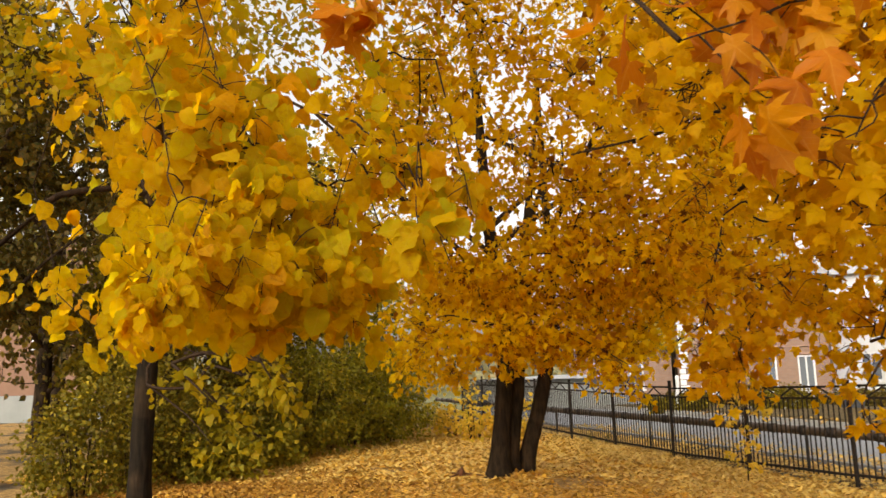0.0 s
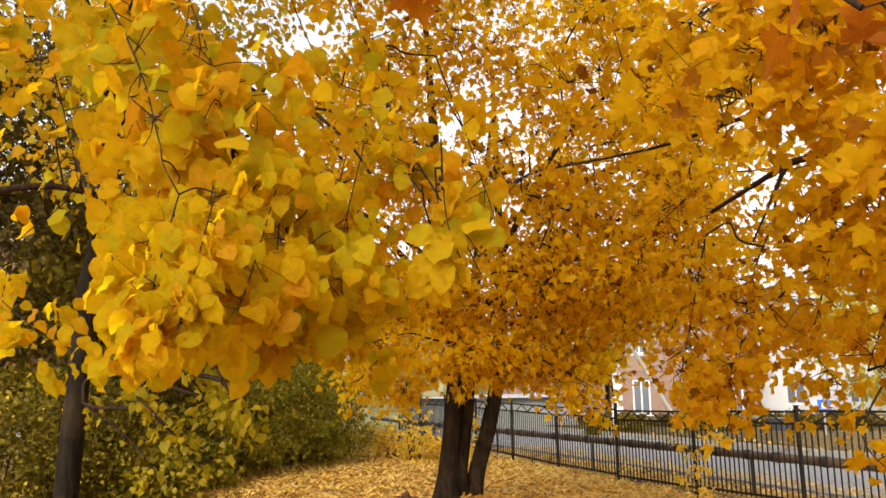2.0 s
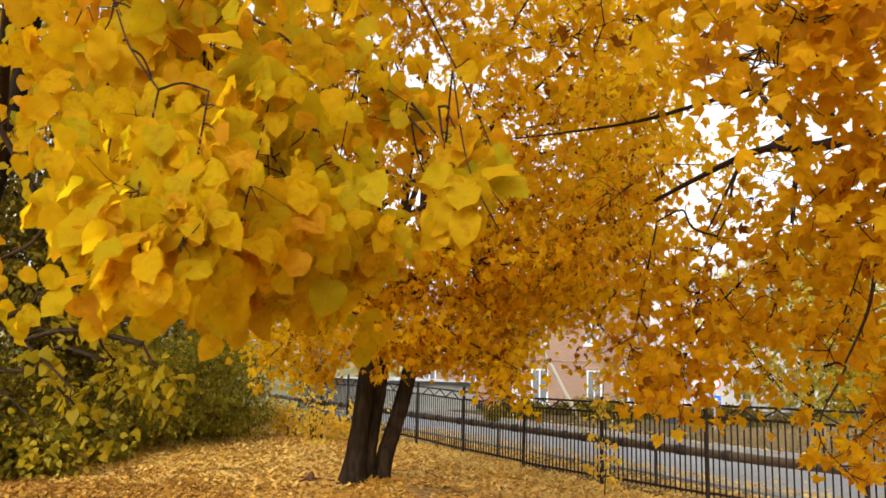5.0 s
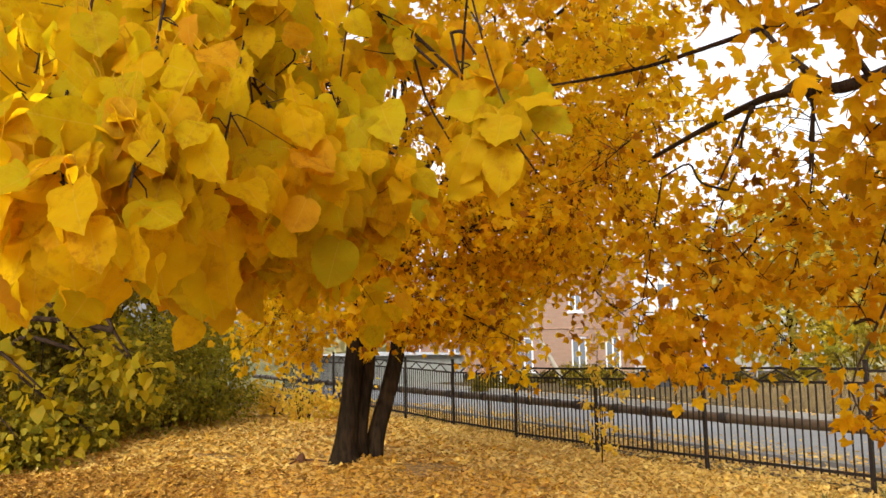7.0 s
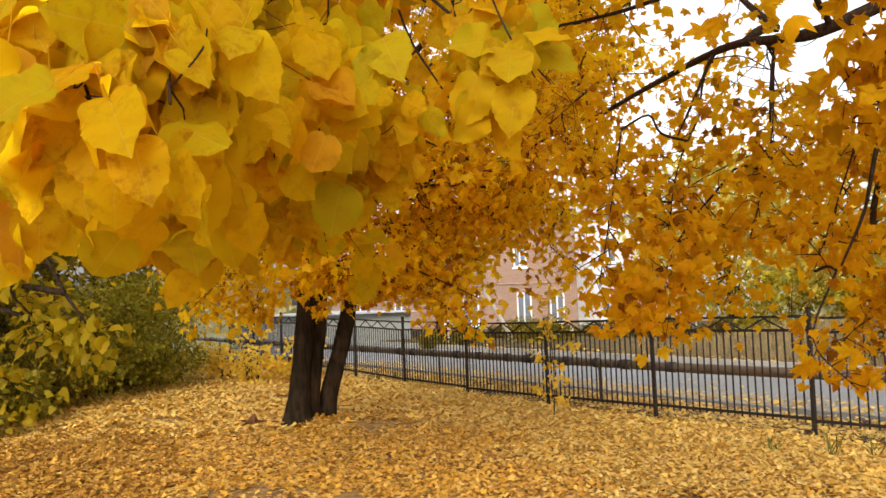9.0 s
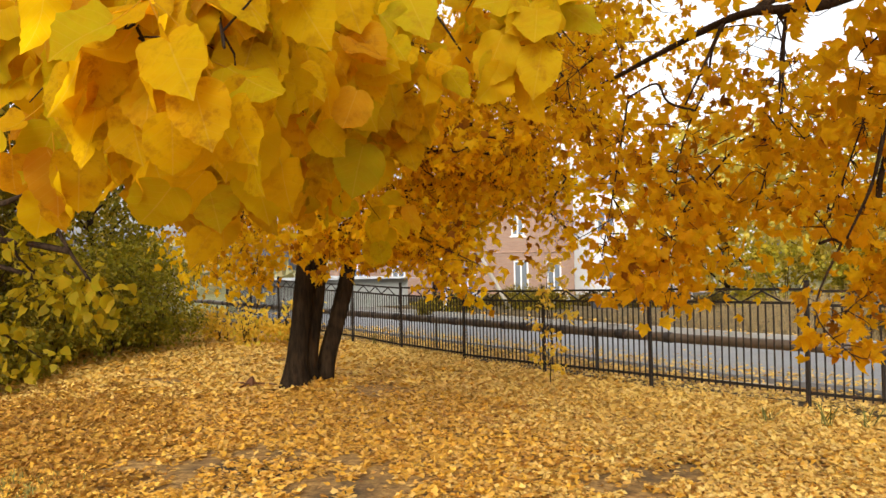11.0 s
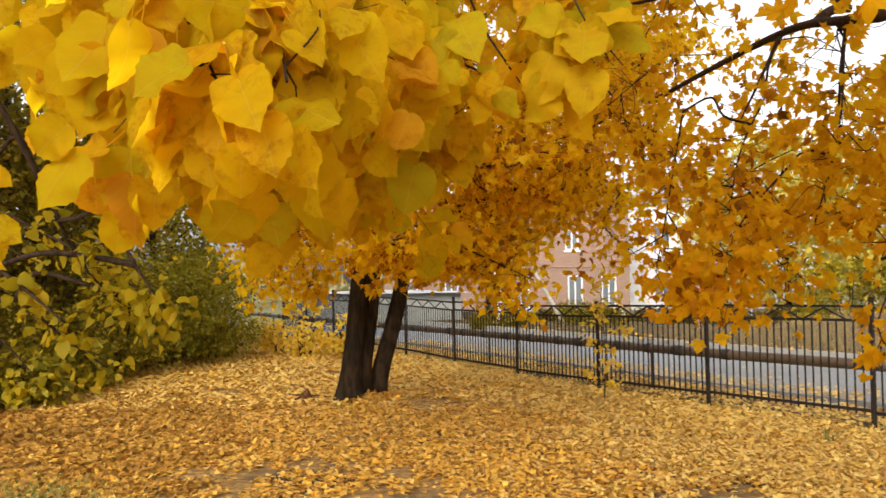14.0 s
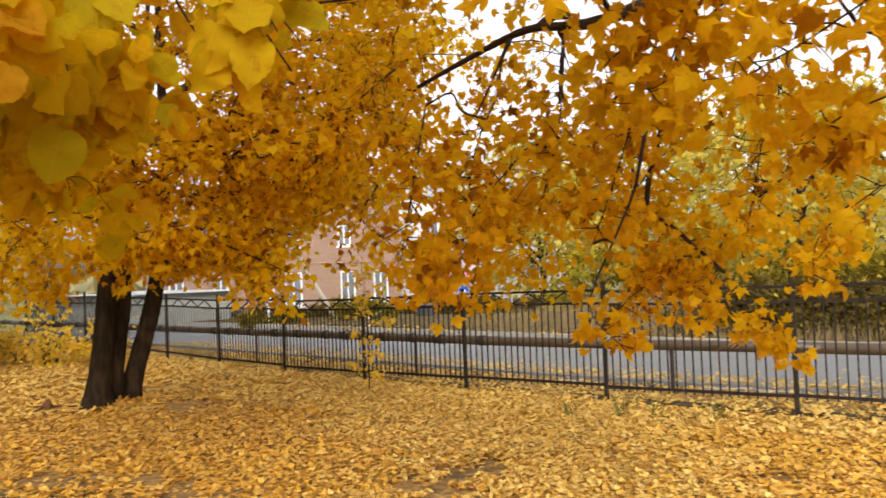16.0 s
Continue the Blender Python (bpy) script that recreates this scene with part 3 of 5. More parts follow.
def ground_z(x, y):
    fall = min(max((y + 0.55 * x - 36) / 14, 0), 1)
    swell = 0.05 * noise.noise(Vector((x * 0.25, y * 0.25, 0.3))) * max(0, 1 - math.hypot(x, y - 12) / 40)
    edge = (x - np.interp(y, FENCE_Y, FENCE_X)) * 0.87
    ditch = -0.09 * math.exp(-(min(edge, 0.0) / 2.2) ** 2)
    return -0.8 * fall * fall * (3 - 2 * fall) + swell - 0.01 + ditch


def sheet(name, xs, ys, z, material, label):
    bm = bmesh.new()
    rows = [[bm.verts.new((x, y, z(x, y))) for x in xs] for y in ys]
    for a, b in zip(rows[:-1], rows[1:]):
        for i in range(len(xs) - 1):
            bm.faces.new((a[i], a[i + 1], b[i + 1], b[i]))
    return tagged(part(name, bm, material, None, smooth=True), label, "ground", "", "structure")


near_x = [i * 0.5 for i in range(-40, 41)]
ground = sheet("ground", [-900, -300, -120, -60, -40, -28] + near_x + [28, 40, 60, 120, 300, 900], [-600, -200, -80, -30, -12] + [i * 0.5 - 4 for i in range(0, 110)] + [56, 70, 100, 200, 500, 1500], ground_z, ground_mat, "bare brown soil under a cover of fallen leaves")


def strip(name, a, b, z, depth, material, label, category, rise=0.0):
    """A band between two distances beyond the fence, with thickness; its far edge lies higher by rise, from the tenth post on."""
    bm = bmesh.new()
    p, q = beside(a), beside(b)
    rows = []
    for k, ((x0, y0), (x1, y1)) in enumerate(zip(p, q)):
        up = rise * min(1.0, max(0.0, (k - 7.5) / 2.0))
        rows.append([bm.verts.new(c) for c in ((x0, y0, z - depth), (x0, y0, z), (x1, y1, z + up), (x1, y1, z - depth))])
    for r, s in zip(rows[:-1], rows[1:]):
        for i in range(4):
            bm.faces.new((r[i], s[i], s[(i + 1) % 4], r[(i + 1) % 4]))
    bm.faces.new(rows[0])
    bm.faces.new(rows[-1][::-1])
    bmesh.ops.recalc_face_normals(bm, faces=bm.faces[:])
    return tagged(part(name, bm, material, None), label, category, "", "structure")


road = strip("road", 1.9, 7.2, -0.015, 0.3, asphalt_mat, "grey asphalt road with leaves along its edge", "road")
kerb = strip("kerb", 7.2, 7.36, 0.14, 0.5, concrete_mat, "worn concrete kerb along the road", "kerb")
verge = strip("verge", 7.36, 11.5, 0.11, 0.6, verge_mat, "dry grass verge strewn with leaves", "verge")
bank = strip("bank", 8.2, 13.5, 0.13, 0.6, verge_mat, "dry bare bank rising beyond the verge", "bank", 0.95)
plinth = strip("fence_footing", 0.05, 0.42, -0.045, 0.3, footing_mat, "low dark strip of soil and painted shadow behind the fence", "footing")

# ---- fence ----
fence = thing("fence", "black painted iron fence with upright bars and zigzag top", "fence", at=(*FENCE[5], 0))


def straight(a, b, w, h):
    """A bar of w by h from a to b."""
    a, b = Vector(a), Vector(b)
    bm = bmesh.new()
    m = (b - a).to_track_quat("Z", "Y").to_matrix().to_4x4()
    box(bm, (-w / 2, -h / 2, 0), (w / 2, h / 2, (b - a).length), Matrix.Translation(a) @ m)
    return bm


FOOT = [0.05, 0.05, 0.04, 0.02, -0.02, -0.08, -0.09, -0.06, -0.01, 0.02, 0.05, 0.05, 0.05, 0.05]
bar_mesh = None
post_mesh = None
for i, (x, y) in enumerate(FENCE):
    if post_mesh is None:
        bm = bmesh.new()
        box(bm, (-0.026, -0.026, -0.3), (0.026, 0.026, 1.54))
        vs = box(bm, (-0.031, -0.031, 1.54), (0.031, 0.031, 1.56))
        bmesh.ops.bevel(bm, geom=bm.edges[:], offset=0.004, segments=1, affect="EDGES")
        post = part("post", bm, fence_mat, None)
        post_mesh = post.data
    else:
        post = new("post", post_mesh)
    d = Vector(FENCE[min(i + 1, len(FENCE) - 1)]) - Vector(FENCE[max(i - 1, 0)])
    hang(post, fence)
    post.matrix_basis = pose(x, y, FOOT[i] + (0.07 if i == 10 else (0.0, 0.03, 0.05, -0.02)[i % 4]), 0.6 * (i % 3 - 1), 0, math.degrees(math.atan2(d.y, d.x)))
for i, (a, b) in enumerate(zip(FENCE[:-1], FENCE[1:])):
    a, b = Vector((*a, FOOT[i])), Vector((*b, FOOT[i + 1]))
    d = (b - a).normalized()
    wob = 0.012 * ((i * 7) % 3 - 1)
    for z, w in ((0.15, 0.04), (1.28, 0.036), (1.46, 0.034)):
        part("rail", straight(a + d * 0.03 + Vector((0, 0, z + wob)), b - d * 0.03 + Vector((0, 0, z + wob)), 0.02, w), fence_mat, fence)
    for k in range(6):
        u, v = 0.12 + 0.76 * k / 6, 0.12 + 0.76 * (k + 1) / 6
        z0, z1 = (1.29, 1.45) if k % 2 == 0 else (1.45, 1.29)
        part("brace", straight(a.lerp(b, u) + Vector((0, 0, z0)), a.lerp(b, v) + Vector((0, 0, z1)), 0.02, 0.02), fence_mat, fence)
    count = 21
    for k in range(count):
        q = a.lerp(b, (k + 1) / (count + 1))
        if bar_mesh is None:
            bm = bmesh.new()
            box(bm, (-0.0085, -0.0085, 0.1), (0.0085, 0.0085, 1.28))
            bar = part("bar", bm, fence_mat, None)
            bar_mesh = bar.data
        else:
            bar = new("bar", bar_mesh)
        hang(bar, fence)
        bar.matrix_basis = pose(q.x, q.y, q.z + wob, 0, 0, math.degrees(math.atan2(d.y, d.x)))

# ---- pipe behind the fence ----
pipeline = thing("pipeline", "lagged heating pipe on slim steel supports with tarred joints", "pipe", at=(*beside(0.55)[9], 0))
PIPE_OFF = np.interp(np.arange(len(POSTS)), (3, 5, 7, 9, 11, 12, 13, 14), (0.3, 0.4, 0.55, 0.75, 0.95, 1.15, 1.35, 1.45))
pipe_line = np.column_stack([beside(PIPE_OFF[:, None]), np.full(len(POSTS), 0.63)])
for i in range(1, len(POSTS) - 2):
    v, t = tube(np.linspace(pipe_line[i], pipe_line[i + 1], 3), 0.08, 14)
    array_part("pipe_length", v, t, None, pipe_mat, pipeline)
    for u, w in ((0.12, 0.07), (0.46, 0.12), (0.8, 0.08)) if i < 11 else (((0.7, 0.5),) if i == 14 else ()):
        a = pipe_line[i] + (pipe_line[i + 1] - pipe_line[i]) * (u + 0.05 * math.sin(i * 5 + u * 9))
        d = (pipe_line[i + 1] - pipe_line[i]) / np.linalg.norm(pipe_line[i + 1] - pipe_line[i])
        v, t = tube(np.array([a - d * w, a - d * w * 0.9, a, a + d * w * 0.9, a + d * w]), (0.081, 0.087, 0.09, 0.087, 0.081), 14)
        array_part("tar_band", v, t, None, tar_mat, pipeline, "black tarred joint band")
    if i % 2 == 0:
        c = pipe_line[i] + (pipe_line[i + 1] - pipe_line[i]) * 0.18
        part("support", soft_box((c[0] - 0.025, c[1] - 0.025, -0.2), (c[0] + 0.025, c[1] + 0.025, 0.56), None, 0.006), tar_mat, pipeline, "slim black steel support")


# ---- boughs: the lines along which leafy sprays grow, their spread and number of leaves ----
LINDEN_NEAR = [
    (((-1.52, 3.47, 2.42), (-1.43, 3.18, 2.15), (-1.36, 3.03, 2.02)), 0.058, 84),
    (((-1.42, 3.47, 2.42), (-1.35, 3.19, 2.15), (-1.32, 3.07, 2.04)), 0.06, 76),
    (((-1.75, 3.85, 2.62), (-1.65, 3.57, 2.32), (-1.59, 3.43, 2.16)), 0.085, 50),
    (((-1.40, 3.97, 2.66), (-1.36, 3.63, 2.30), (-1.34, 3.44, 2.11)), 0.1, 70),
    (((-1.23, 4.37, 2.82), (-1.24, 4.08, 2.39), (-1.20, 3.94, 2.15)), 0.105, 70),
    (((-1.62, 3.96, 2.73), (-1.53, 3.67, 2.34), (-1.46, 3.48, 2.13)), 0.13, 64),
    (((-1.34, 4.56, 2.87), (-1.35, 4.28, 2.40), (-1.36, 4.14, 2.14)), 0.115, 70),
    (((-1.61, 3.66, 2.52), (-1.52, 3.38, 2.25), (-1.46, 3.23, 2.10)), 0.085, 64),
    (((-2.14, 4.23, 2.83), (-1.99, 3.95, 2.52), (-1.92, 3.86, 2.40)), 0.08, 12),
    (((-2.76, 4.53, 2.29), (-2.39, 4.25, 2.12), (-2.20, 4.11, 2.01)), 0.1, 34),
    (((-1.56, 3.52, 2.38), (-1.50, 3.32, 2.18), (-1.46, 3.20, 2.02)), 0.055, 44),
    (((-1.48, 4.52, 2.45), (-1.42, 4.32, 2.25), (-1.38, 4.20, 2.09)), 0.09, 44),
    (((-1.37, 4.77, 2.40), (-1.31, 4.57, 2.20), (-1.27, 4.45, 2.04)), 0.09, 40),
    (((-1.60, 4.32, 2.45), (-1.54, 4.12, 2.25), (-1.50, 4.00, 2.09)), 0.09, 40),
    (((-1.55, 3.92, 2.43), (-1.49, 3.72, 2.23), (-1.45, 3.60, 2.07)), 0.08, 40),
    (((-1.40, 3.92, 2.45), (-1.34, 3.72, 2.25), (-1.30, 3.60, 2.09)), 0.08, 40),
    (((-1.27, 4.27, 2.51), (-1.21, 4.07, 2.31), (-1.17, 3.95, 2.15)), 0.08, 36),
]
LINDEN_BUNCH = [
    (((-0.93, 4.28, 2.79), (-0.89, 4.05, 2.46), (-0.84, 3.97, 2.31)), 0.075, 24),
    (((-0.94, 4.30, 2.66), (-0.85, 4.13, 2.44), (-0.78, 4.09, 2.33)), 0.065, 19),
]
LINDEN_MID = [
    (((-2.57, 4.56, 3.90), (-1.95, 3.99, 3.06), (-1.69, 3.70, 2.62)), 0.22, 210),
    (((-2.18, 4.64, 3.89), (-1.77, 4.23, 3.10), (-1.55, 3.94, 2.62)), 0.24, 300),
    (((-3.32, 5.41, 4.06), (-2.86, 5.01, 3.27), (-2.58, 4.72, 2.83)), 0.26, 70),
    (((-1.86, 4.44, 2.92), (-1.43, 3.98, 2.47), (-1.25, 3.86, 2.19)), 0.13, 190),
    (((-4.39, 6.33, 3.34), (-3.95, 6.00, 2.75), (-3.73, 5.79, 2.37)), 0.22, 50),
    (((-1.56, 4.94, 2.80), (-1.36, 4.62, 2.43), (-1.25, 4.38, 2.17)), 0.13, 130),
    (((-3.01, 5.39, 4.58), (-2.39, 4.83, 3.70), (-2.00, 4.39, 3.06)), 0.3, 220),
    (((-4.21, 6.12, 4.93), (-3.29, 5.43, 3.95), (-2.88, 4.99, 3.33)), 0.3, 45),
    (((-1.94, 4.26, 2.68), (-1.65, 4.05, 2.39), (-1.51, 3.91, 2.15)), 0.18, 240),
    (((-1.64, 5.68, 4.18), (-1.28, 5.05, 3.27), (-1.08, 4.65, 2.69)), 0.16, 120),
    (((-1.09, 5.44, 3.61), (-0.88, 4.85, 2.96), (-0.76, 4.52, 2.55)), 0.15, 60),
    (((-1.07, 4.64, 2.81), (-0.89, 4.30, 2.49), (-0.79, 4.15, 2.28)), 0.1, 12),
    (((-1.48, 5.27, 2.93), (-1.29, 4.94, 2.59), (-1.14, 4.69, 2.40)), 0.1, 44),
]
LINDEN_BARE = [
    (((-1.87, 4.59, 3.09), (-1.73, 4.45, 2.88), (-1.61, 4.44, 2.73), (-1.57, 4.47, 2.63)), 0.1, 8),
    (((-1.77, 4.55, 2.85), (-1.57, 4.51, 2.72), (-1.33, 4.45, 2.63)), 0.1, 10),
    (((-1.86, 5.05, 3.34), (-1.61, 4.91, 3.18), (-1.35, 4.76, 3.06), (-1.18, 4.53, 2.83), (-1.01, 4.39, 2.62)), 0.12, 30),
    (((-1.61, 4.91, 3.18), (-1.37, 4.79, 2.93), (-1.22, 4.66, 2.68)), 0.12, 16),
]
LINDEN_LOW = [
    (((-3.72, 6.76, 3.31), (-3.44, 6.88, 2.81), (-3.30, 7.05, 2.41), (-3.25, 7.11, 2.26)), 0.15, 10),
    (((-3.28, 7.11, 2.30), (-3.23, 7.32, 2.05), (-3.13, 7.43, 1.88), (-2.91, 7.74, 1.70)), 0.2, 110),
    (((-3.88, 7.90, 1.82), (-3.65, 8.12, 1.52), (-3.41, 8.24, 1.30)), 0.16, 50),
    (((-4.62, 8.27, 1.83), (-4.20, 8.30, 1.52), (-3.96, 8.31, 1.26)), 0.22, 24),
    (((-3.96, 7.27, 2.51), (-3.76, 7.29, 2.19), (-3.41, 7.31, 2.00)), 0.2, 14),
    (((-4.50, 9.02, 2.47), (-3.56, 8.55, 2.04), (-3.06, 8.21, 1.74)), 0.2, 50),
    (((-2.72, 6.42, 2.25), (-2.56, 6.34, 1.98), (-2.40, 6.31, 1.76)), 0.14, 30),
    (((-3.20, 6.30, 1.98), (-2.98, 6.16, 1.86), (-2.78, 6.08, 1.72)), 0.12, 14),
]
MAPLE_RIGHT = [
    (((1.96, 6.68, 3.54), (1.59, 6.93, 3.41), (1.47, 7.24, 3.46), (1.37, 7.65, 3.55), (1.33, 8.56, 3.62), (1.04, 9.90, 3.55)), 0.22, 10),
    (((1.65, 7.52, 3.63), (1.50, 7.71, 3.92), (1.33, 8.00, 4.40)), 0.25, 12),
    (((1.20, 7.79, 3.12), (1.03, 7.84, 2.73), (0.87, 7.68, 2.25)), 0.26, 64),
    (((1.57, 7.44, 3.41), (1.38, 7.19, 2.80), (1.19, 7.15, 2.20)), 0.26, 60),
    (((1.82, 6.72, 3.19), (1.61, 6.78, 2.55), (1.40, 6.84, 1.97)), 0.26, 60),
    (((1.24, 7.42, 2.66), (0.78, 7.29, 2.19), (0.56, 7.24, 1.70)), 0.24, 80),
    (((1.53, 6.83, 1.97), (1.27, 6.67, 1.59), (1.39, 6.48, 1.33)), 0.1, 9),
    (((0.78, 8.24, 3.11), (0.58, 8.00, 2.44), (0.43, 7.85, 1.92)), 0.26, 70),
]
MAPLE_RIGHT_B = [
    (((1.27, 4.37, 2.77), (0.96, 4.48, 2.56), (0.76, 4.65, 2.43)), 0.2, 55),
    (((1.43, 4.54, 2.42), (1.20, 4.62, 2.33), (1.20, 4.83, 2.25)), 0.2, 40),
    (((2.13, 6.81, 3.35), (2.17, 7.13, 2.86), (2.13, 7.37, 2.26), (2.34, 7.31, 2.01), (2.57, 7.13, 1.72)), 0.25, 130),
    (((1.98, 8.22, 3.54), (2.08, 8.00, 2.81), (2.03, 7.72, 2.13)), 0.35, 150),
    (((2.63, 6.44, 3.09), (2.58, 6.68, 2.60), (2.63, 6.89, 2.14)), 0.35, 170),
    (((2.72, 5.91, 2.22), (2.46, 6.11, 1.95), (2.42, 6.13, 1.62)), 0.18, 26),
    (((1.70, 9.38, 2.78), (1.77, 9.06, 2.22), (1.97, 8.80, 1.80)), 0.35, 120),
    (((4.14, 7.02, 2.47), (3.73, 7.16, 2.14), (3.32, 7.31, 1.91)), 0.3, 60),
    (((2.20, 7.25, 1.78), (2.52, 6.93, 1.47), (2.80, 6.60, 1.2)), 0.13, 60),
    (((2.04, 6.20, 3.46), (1.99, 6.44, 3.00), (2.07, 6.64, 2.59)), 0.25, 34),
    (((2.78, 7.27, 2.00), (2.08, 7.29, 1.70), (1.76, 7.30, 1.48)), 0.22, 110),
    (((0.60, 3.20, 2.91), (0.23, 3.06, 2.67), (-0.03, 2.92, 2.55)), 0.17, 40),
    (((0.88, 3.77, 2.92), (0.63, 3.76, 2.68), (0.50, 3.88, 2.40)), 0.22, 50),
    (((-0.72, 3.31, 3.12), (-0.75, 3.22, 2.95), (-0.76, 3.14, 2.84)), 0.1, 8),
]
MAPLE_RIGHT_C = [
    (((0.69, 4.49, 3.40), (0.45, 4.67, 3.20), (0.10, 4.83, 3.06)), 0.28, 170),
    (((1.07, 4.83, 3.01), (0.88, 5.03, 2.84), (0.67, 5.21, 2.71)), 0.25, 50),
    (((0.49, 6.19, 4.11), (-0.04, 6.32, 3.89), (-0.42, 6.56, 3.83)), 0.33, 140),
    (((2.41, 8.68, 3.98), (2.04, 9.17, 3.62), (1.60, 9.67, 3.20)), 0.4, 80),
    (((1.09, 9.45, 3.89), (0.55, 9.93, 3.44), (0.06, 10.41, 2.98)), 0.45, 200),
    (((1.16, 5.07, 4.12), (0.88, 5.30, 4.02), (0.55, 5.51, 4.01)), 0.28, 110),
    (((1.14, 5.20, 3.69), (1.01, 5.53, 3.52), (0.86, 5.75, 3.46)), 0.25, 70),
    (((0.66, 7.34, 3.73), (0.33, 7.71, 3.73), (-0.41, 8.14, 3.73)), 0.25, 60),
    (((0.85, 4.71, 3.63), (0.57, 4.81, 3.41), (0.35, 4.86, 3.21)), 0.2, 70),
    (((1.16, 4.63, 3.23), (0.88, 4.73, 3.01), (0.66, 4.78, 2.81)), 0.2, 70),
    (((1.28, 4.40, 3.51), (1.00, 4.50, 3.29), (0.78, 4.55, 3.09)), 0.2, 70),
    (((0.59, 4.92, 3.91), (0.31, 5.02, 3.69), (0.09, 5.07, 3.49)), 0.2, 70),
    (((1.15, 5.09, 2.92), (0.87, 5.19, 2.70), (0.65, 5.24, 2.50)), 0.2, 70),
]
MAPLE_BARE = [
    (((1.10, 6.38, 3.65), (0.51, 6.75, 3.53), (0.18, 7.02, 3.51), (-0.44, 7.46, 3.53)), 0.2, 40),
    (((1.68, 6.35, 2.98), (1.53, 6.38, 2.63), (1.48, 6.46, 2.28), (1.38, 6.54, 1.99)), 0.15, 24),
    (((1.53, 7.34, 3.46), (1.47, 7.31, 3.19), (1.43, 7.28, 2.94)), 0.12, 10),
    (((1.29, 7.76, 3.51), (1.17, 7.79, 3.24), (1.04, 7.82, 2.97)), 0.12, 14),
    (((2.07, 6.72, 3.40), (2.11, 7.04, 2.88), (2.08, 7.28, 2.28), (2.28, 7.22, 2.05), (2.51, 7.05, 1.76)), 0.15, 30),
]
LINDEN_TWIG = [
    (((-1.09, 4.82, 2.89), (-1.04, 4.63, 2.62), (-0.98, 4.53, 2.47), (-0.95, 4.43, 2.38)), 0.09, 24),
    (((-0.97, 4.41, 2.72), (-0.95, 4.32, 2.57), (-0.92, 4.23, 2.44)), 0.06, 8),
]
MAPLE_LOW = [
    (((-1.21, 12.28, 2.57), (-0.44, 10.96, 2.12), (-0.07, 10.14, 1.88)), 0.3, 110),
    (((-2.77, 13.33, 2.59), (-3.01, 12.83, 2.20), (-3.21, 12.33, 1.91)), 0.4, 90),
    (((-1.71, 13.88, 2.27), (-1.87, 13.58, 2.02), (-1.71, 13.40, 1.78)), 0.16, 30),
    (((-1.04, 13.88, 3.14), (-0.18, 12.93, 2.56), (0.33, 12.46, 2.34)), 0.45, 150),
    (((1.28, 11.98, 2.92), (1.00, 11.68, 2.51), (1.32, 11.51, 2.16)), 0.4, 120),
    (((-0.91, 13.41, 2.38), (-0.38, 12.44, 1.97), (0.03, 11.47, 1.56)), 0.22, 110),
    (((-2.60, 14.20, 2.60), (-2.85, 13.70, 2.15), (-3.00, 13.20, 1.85)), 0.28, 100),
    (((-2.90, 14.40, 2.70), (-3.20, 13.90, 2.25), (-3.40, 13.40, 2.00)), 0.28, 110),
    (((-2.50, 14.10, 2.60), (-2.60, 13.50, 2.05), (-2.60, 13.00, 1.80)), 0.26, 110),
]

# ---- main maple: three stems from one foot ----
def stem(name, points, radii, tree, material, seed, flare=0.0, sides=22, label=""):
    rng = np.random.default_rng(seed)
    line = smooth_line(points, 8)
    r = np.interp(np.linspace(0, 1, len(line)), np.linspace(0, 1, len(radii)), radii)
    z = line[:, 2]
    r = r * (1 + flare * np.exp(-np.maximum(z, 0) / 0.22))
    v, t = tube(line, r, sides)
    for k in range(len(v)):
        q = Vector(v[k])
        c = line[min(k // sides, len(line) - 1)]
        push = 1 + 0.16 * noise.noise(Vector((q.x * 3.1, q.y * 3.1, q.z * 0.7 + seed))) + 0.07 * noise.noise(Vector((q.x * 11, q.y * 11, q.z * 2.2)))
        v[k, :2] = c[:2] + (v[k, :2] - c[:2]) * push
    array_part(name, v, t, None, material, tree, label)
    return line


maple = thing("maple_tree", "large three-stemmed maple in full yellow and orange autumn leaf", "tree", at=(-2.05, 15.1, 0))
rng = np.random.default_rng(11)
stem_a = stem("trunk", [(-2.27, 15.32, -0.25), (-2.23, 15.36, 0.5), (-2.15, 15.44, 1.4), (-2.07, 15.52, 2.4), (-2.21, 15.32, 3.7), (-2.35, 14.82, 6.8), (-2.43, 14.52, 8.8)], (0.175, 0.16, 0.15, 0.145, 0.12, 0.07, 0.04), maple, maple_bark, 1, 0.75, label="dark furrowed trunk")
stem_b = stem("trunk", [(-2.12, 15.52, -0.25), (-2.08, 15.55, 0.5), (-1.96, 15.62, 1.4), (-1.88, 15.67, 2.4), (-1.7, 15.82, 4), (-1.4, 16.52, 7)], (0.17, 0.155, 0.145, 0.13, 0.09, 0.03), maple, maple_bark, 2, 0.55, label="dark furrowed trunk")
stem_c = stem("trunk", [(-1.91, 15.68, -0.25), (-1.77, 15.74, 0.5), (-1.57, 15.86, 1.2), (-1.4, 15.96, 2), (-1.27, 15.92, 3.4), (-1.29, 15.22, 7.4)], (0.145, 0.135, 0.13, 0.125, 0.09, 0.04), maple, maple_bark, 3, 0.45, label="dark furrowed trunk leaning outward")
grow = Growth(rng)
grow.nodes = [q for line in (stem_a, stem_b, stem_c) for q in line if q[2] > 2.2]
centre = (-1.75, 14.2, 6.2)
